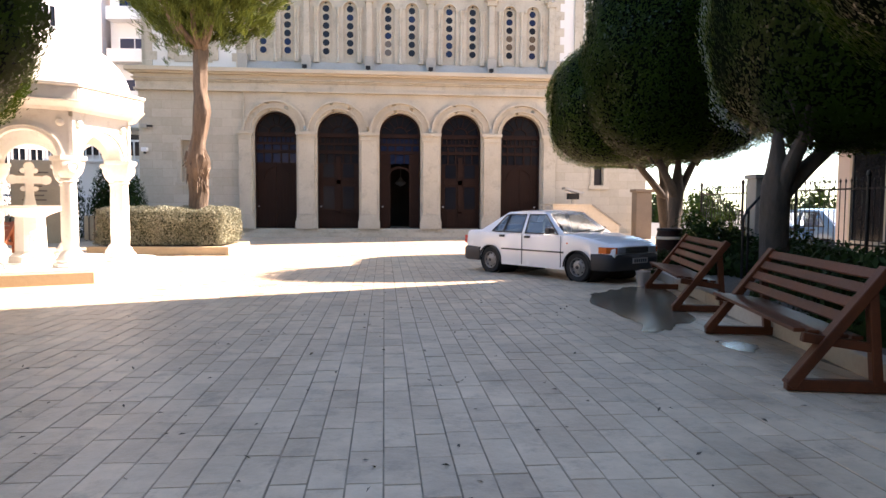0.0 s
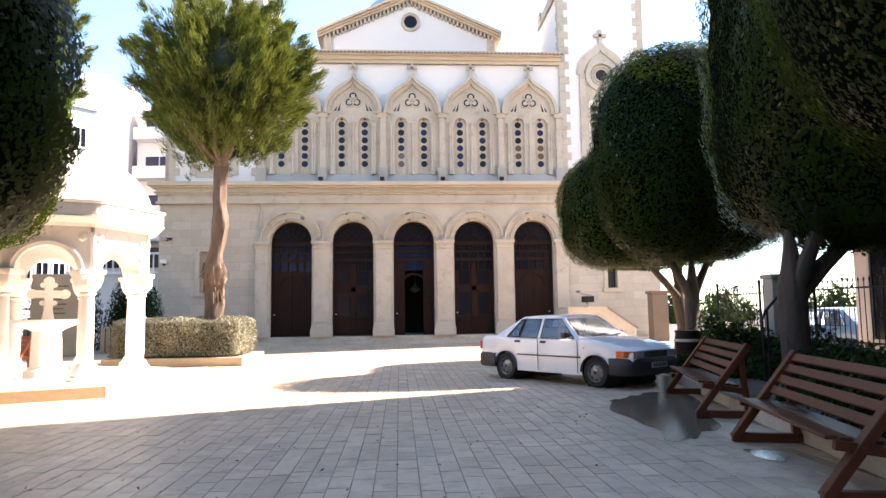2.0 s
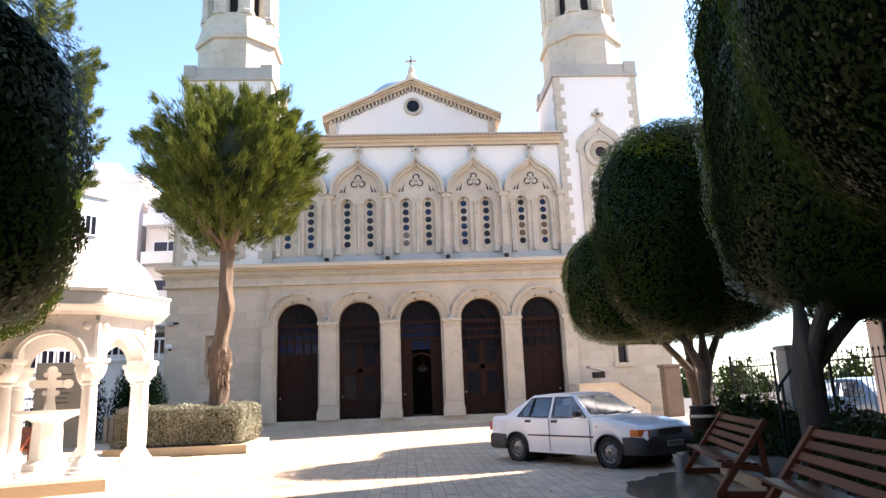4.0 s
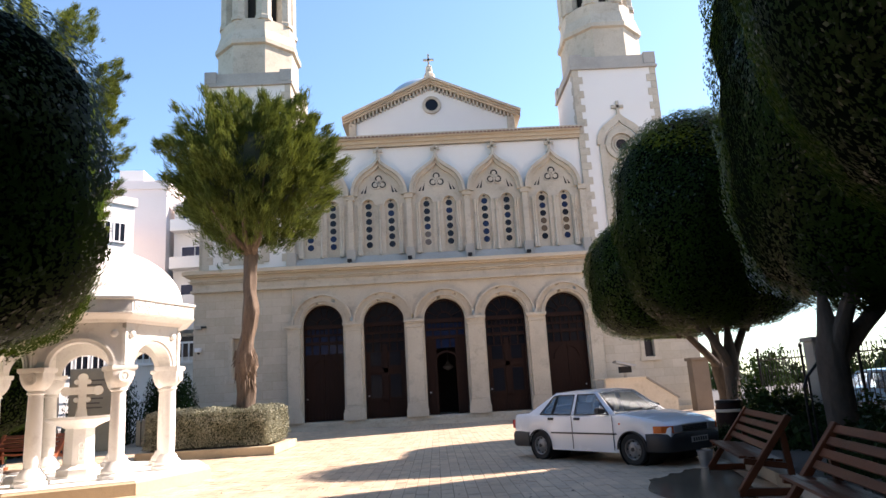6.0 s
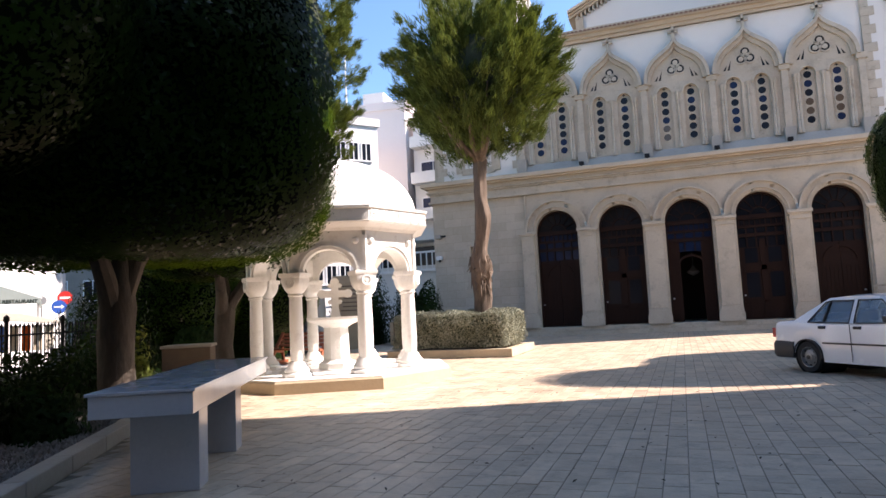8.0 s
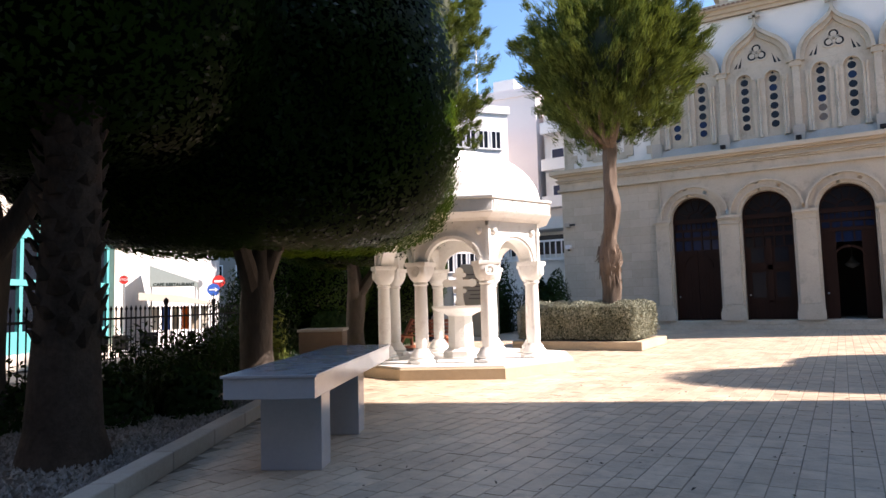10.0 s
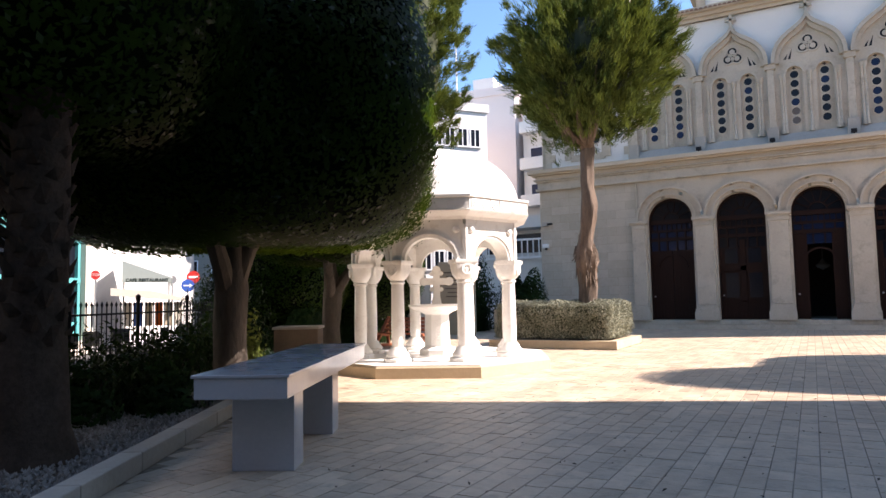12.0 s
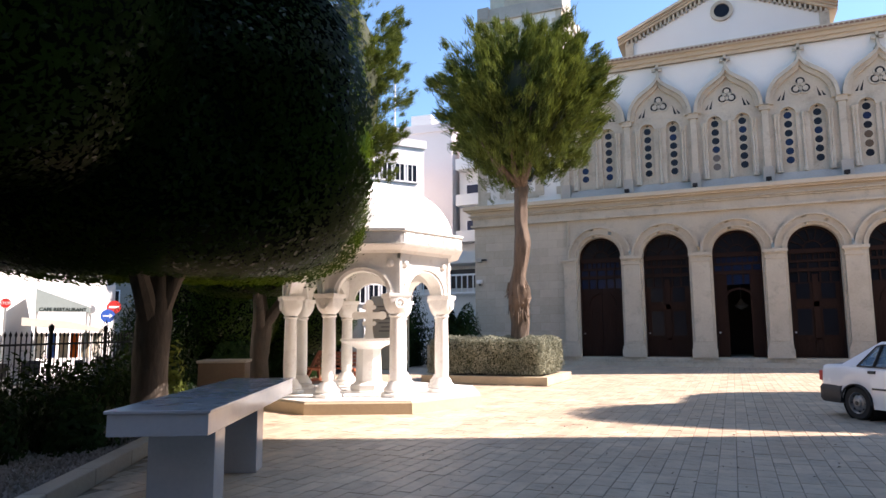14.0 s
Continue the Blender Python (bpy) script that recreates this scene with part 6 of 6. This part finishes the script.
for x in (0.05, 1.35):
    bm = B()
    tube(bm, [(x, 0.06, 0), (x, 0.06, 2.14)], [0.03, 0.03], 8)
    part("pole", bm, "steel", aw)


# street signs
def sign(x, y, z, r, kind, label, turn):
    s = thing("street_sign", label, "sign", pose(x, y, 0, 0, 0, turn), "street signs")
    bm = B()
    tube(bm, [(0, 0.03, 0), (0, 0.03, z + r)], [0.03, 0.03], 8)
    part("pole", bm, "steel", s)
    bm = B()
    n = 8 if kind == "stop" else 24
    prism(bm, arc(0, z, r, math.pi / n, 2 * math.pi + math.pi / n - 2 * math.pi / n, n - 1), -0.01, 0.01)
    plate = part("plate", bm, {"stop": "signred", "noentry": "signred", "arrow": "signblue", "back": "steel"}[kind], s)
    bm = B()
    if kind == "noentry":
        box(bm, -r * 0.7, r * 0.7, -0.016, -0.011, z - r * 0.16, z + r * 0.16)
    elif kind == "arrow":
        box(bm, -r * 0.65, r * 0.3, -0.016, -0.011, z - r * 0.1, z + r * 0.1)
        prism(bm, [(r * 0.7, z), (r * 0.25, z + r * 0.35), (r * 0.25, z - r * 0.35)], -0.016, -0.011)
    elif kind == "stop":
        ribbon(bm, arc(0, z, r * 0.97, 2 * math.pi + math.pi / 8, math.pi / 8, 8), arc(0, z, r * 0.9, 2 * math.pi + math.pi / 8, math.pi / 8, 8), -0.016, -0.011)
    else:
        ring(bm, 0, -0.011, z, r * 0.85, r * 0.98, 0.005, 20)
    part("marking", bm, "signwhite", plate)
    if kind == "stop":
        f = bpy.data.curves.new("letters", "FONT")
        f.body, f.size, f.extrude, f.align_x, f.align_y = "STOP", r * 0.72, 0.002, "CENTER", "CENTER"
        f.materials.append(M["signwhite"])
        o = new("letters", f)
        o.parent = plate
        o.matrix_basis = pose(0, -0.014, z, 90)
    return s


sign(-17.6, 12.6, 2.3, 0.145, "stop", "red octagonal stop sign on a steel pole", 50)
sign(-21.6, 19.5, 2.5, 0.25, "noentry", "red round no-entry sign with white bar", 45)
sign(-20.5, 18.3, 2.12, 0.24, "arrow", "blue round sign with a white arrow", 45)
sign(-18.55, 16.0, 2.25, 0.16, "back", "grey back of a round street sign", 45)
# dull grey wall colour stands for this facade lying in shade
m = pose(-46, 38, 0, 0, 0, 40)
b5 = building("office_building", "street block with shade put into its grey wall, dark windows", m, 22, 10, 9, "slabstone")
facade_windows(b5, m, 8, 2, 1.2, 1.5, 2.4, 3.4, 1.0, 3.4)
# backs of the square, behind the camera and down the streets
# unseen house, added tall and dark to cut sky and bounce light
m = pose(22, -13, 0, 0, 0, 180)
b6 = building("house", "unseen brown house added south of the square to cut light", m, 44, 8, 15, "brownstone")
facade_windows(b6, m, 12, 2, 1.2, 1.7, 3.4, 3.4, 1.5, 1.6)

# blue car behind the east fence, far woods
saloon("blue car parked behind the railing fence", pose(11.9, 17.6, -0.04, 0, 0, 100), "bluecar")
for k in range(14):
    sd = 200 + k
    q = random.Random(sd)
    x, y = 16 + k * 3.1 + q.uniform(-1, 1), 70 + q.uniform(-6, 10)
    shrub(x, y, 0, 2.2, q.uniform(2.2, 4.2), sd, 500, 0.3, label="distant dark green tree", cat="tree")

# water left by watering, on the paving
for x, y, rx, ry, turn, sd in ((3.58, 8.9, 0.55, 2.2, 14, 1), (3.0, 7.0, 0.16, 0.4, 30, 2), (3.3, 9.6, 0.2, 0.35, -20, 3), (3.35, 5.9, 0.14, 0.3, 5, 4)):
    q = random.Random(sd)
    ph = [q.uniform(0, 6.28) for _ in range(6)]
    bm = B()
    rim = []
    for n in range(96):
        a = 2 * math.pi * n / 96
        k = 1 + sum(w * math.sin(f * a + p_) for w, f, p_ in zip((0.16, 0.12, 0.07, 0.04, 0.02, 0.01), (2, 3, 5, 8, 13, 21), ph))
        px, py, ca, sa = rx * k * math.cos(a), ry * k * math.sin(a), math.cos(radians(-turn)), math.sin(radians(-turn))
        rim.append(bm.verts.new((x + px * ca - py * sa, y + px * sa + py * ca, 0.004 + 0.0008 * sd)))
    bm.faces.new(rim)
    thing("puddle", "thin dark puddle of water on the paving", "puddle", None, "puddles by the benches", "", bm, "wet")

# bent iron handrail by the east bed, cafe chairs, fallen leaves
hr = thing("handrail", "bent black iron handrail in the shaded bed", "handrail", pose(0, 0, 0))
bm = B()
tube(bm, [(6.2, 11.0, 0), (6.2, 11.0, 1.15), (6.3, 11.05, 1.3), (6.65, 11.25, 1.55), (6.7, 11.3, 1.5), (6.7, 11.3, 0)], [0.025] * 6, 8)
part("rail", bm, "iron", hr)
bm = B()
tube(bm, [(6.35, 11.1, 0), (6.35, 11.1, 1.3)], [0.02, 0.02], 8)
part("post", bm, "iron", hr)


def cafe_chair(x, y, turn):
    c = thing("cafe_chair", "dark slatted cafe chair on the street terrace", "chair", pose(x, y, -0.04, 0, 0, turn), "cafe chairs")
    bm = B()
    box(bm, -0.22, 0.22, -0.22, 0.22, 0.43, 0.46)
    soften(bm, 0.008)
    part("seat", bm, "blackplastic", c)
    bm = B()
    box(bm, -0.22, 0.22, 0.2, 0.23, 0.5, 0.86)
    soften(bm, 0.008)
    part("backrest", bm, "blackplastic", c)
    for sx in (-0.2, 0.2):
        for sy, h in ((-0.2, 0.43), (0.21, 0.84)):
            bm = B()
            tube(bm, [(sx, sy, 0), (sx, sy, h)], [0.014, 0.014], 6)
            part("leg", bm, "iron", c)


for x, y, a in ((-14.2, 9.6, 30), (-14.8, 10.8, 200), (-15.3, 11.9, 80), (-15.9, 13.2, 140), (-15.0, 12.6, 300), (-16.4, 14.6, 20)):
    cafe_chair(x, y, a)
rgl = np.random.default_rng(55)
N = 260
lp = np.stack([rgl.uniform(-3.5, 3.0, N), rgl.uniform(2.5, 14, N), rgl.uniform(0.004, 0.010, N)], 1)
lf = cloud("fallen_leaves", lp, np.tile([0.0, 0.0, 1.0], (N, 1)), 0.02, 0.45, "soil", None, 0.25, 55, 0.2)
tagged(lf, "scattered dry brown leaves on the paving", "leaves", kind="stuff")


# ---- paving slabs ----
PW, PL, GAP = 0.181, 0.36, 0.0045
rg7 = random.Random(77)
east = lambda y: float(np.interp(y, [-8, 1.5, 4.5, 7.7, 11.6, 14.0, 19.5], [3.24, 3.24, 3.66, 4.18, 4.98, 5.38, 8.9]))
west = lambda y: float(np.interp(y, [-8, 0.5, 3.58, 7.15, 11.4, 14.5], [-2.42, -2.42, -4.23, -6.32, -9.15, -12.6]))
slab_mesh = {}


def slab_data(length):
    if length not in slab_mesh:
        bm = B()
        w, l = PW / 2 - GAP / 2, length / 2 - 0.002
        lo = [bm.verts.new((x, y, -0.012)) for x, y in ((-w, -l), (w, -l), (w, l), (-w, l))]
        hi = [bm.verts.new((x, y, 0.0)) for x, y in ((-w + 0.003, -l + 0.003), (w - 0.003, -l + 0.003), (w - 0.003, l - 0.003), (-w + 0.003, l - 0.003))]
        bm.faces.new(hi)
        for k in range(4):
            j = (k + 1) % 4
            bm.faces.new((lo[k], lo[j], hi[j], hi[k]))
        slab_mesh[length] = mesh_of("slab", bm, "paverpart")
    return slab_mesh[length]


V7, F7, near = [], [], 0
for c in range(-72, 52):
    x = c * PW + 0.04
    y = -7.5 + rg7.uniform(0, PL)
    while y < 29.7:
        length = rg7.choice((0.28, 0.32, 0.36, 0.36, 0.42, 0.5))
        yc = y + length / 2
        y += length
        if not (west(yc) < x < east(yc)) or (yc > 18.3 and yc < 21.3 and -8 < x < -4.2):
            continue
        dz = rg7.uniform(-0.0022, 0.0018)
        if near < 300 and 2.6 < yc < 4.9 and -1.7 < x < 2.0:
            ob = new("slab", slab_data(length))
            ob.parent = pavement
            ob.matrix_basis = pose(x, yc, dz, rg7.uniform(-0.25, 0.25), rg7.uniform(-0.3, 0.3), 0)
            near += 1
            continue
        w, l = PW / 2 - GAP / 2, length / 2 - 0.002
        n = len(V7)
        V7 += [(x - w, yc - l, -0.012), (x + w, yc - l, -0.012), (x + w, yc + l, -0.012), (x - w, yc + l, -0.012)]
        V7 += [(x + sx * (w - 0.003), yc + sy * (l - 0.003), dz + rg7.uniform(-0.0012, 0.0012)) for sx, sy in ((-1, -1), (1, -1), (1, 1), (-1, 1))]
        F7 += [(n + 4, n + 5, n + 6, n + 7)] + [(n + k, n + (k + 1) % 4, n + 4 + (k + 1) % 4, n + 4 + k) for k in range(4)]
me7 = bpy.data.meshes.new("far_slabs")
me7.from_pydata(V7, [], F7)
me7.materials.append(M["paver"])
far_slabs = new("far_slabs", me7)
far_slabs.parent = pavement
far_slabs["kind"] = "stuff"
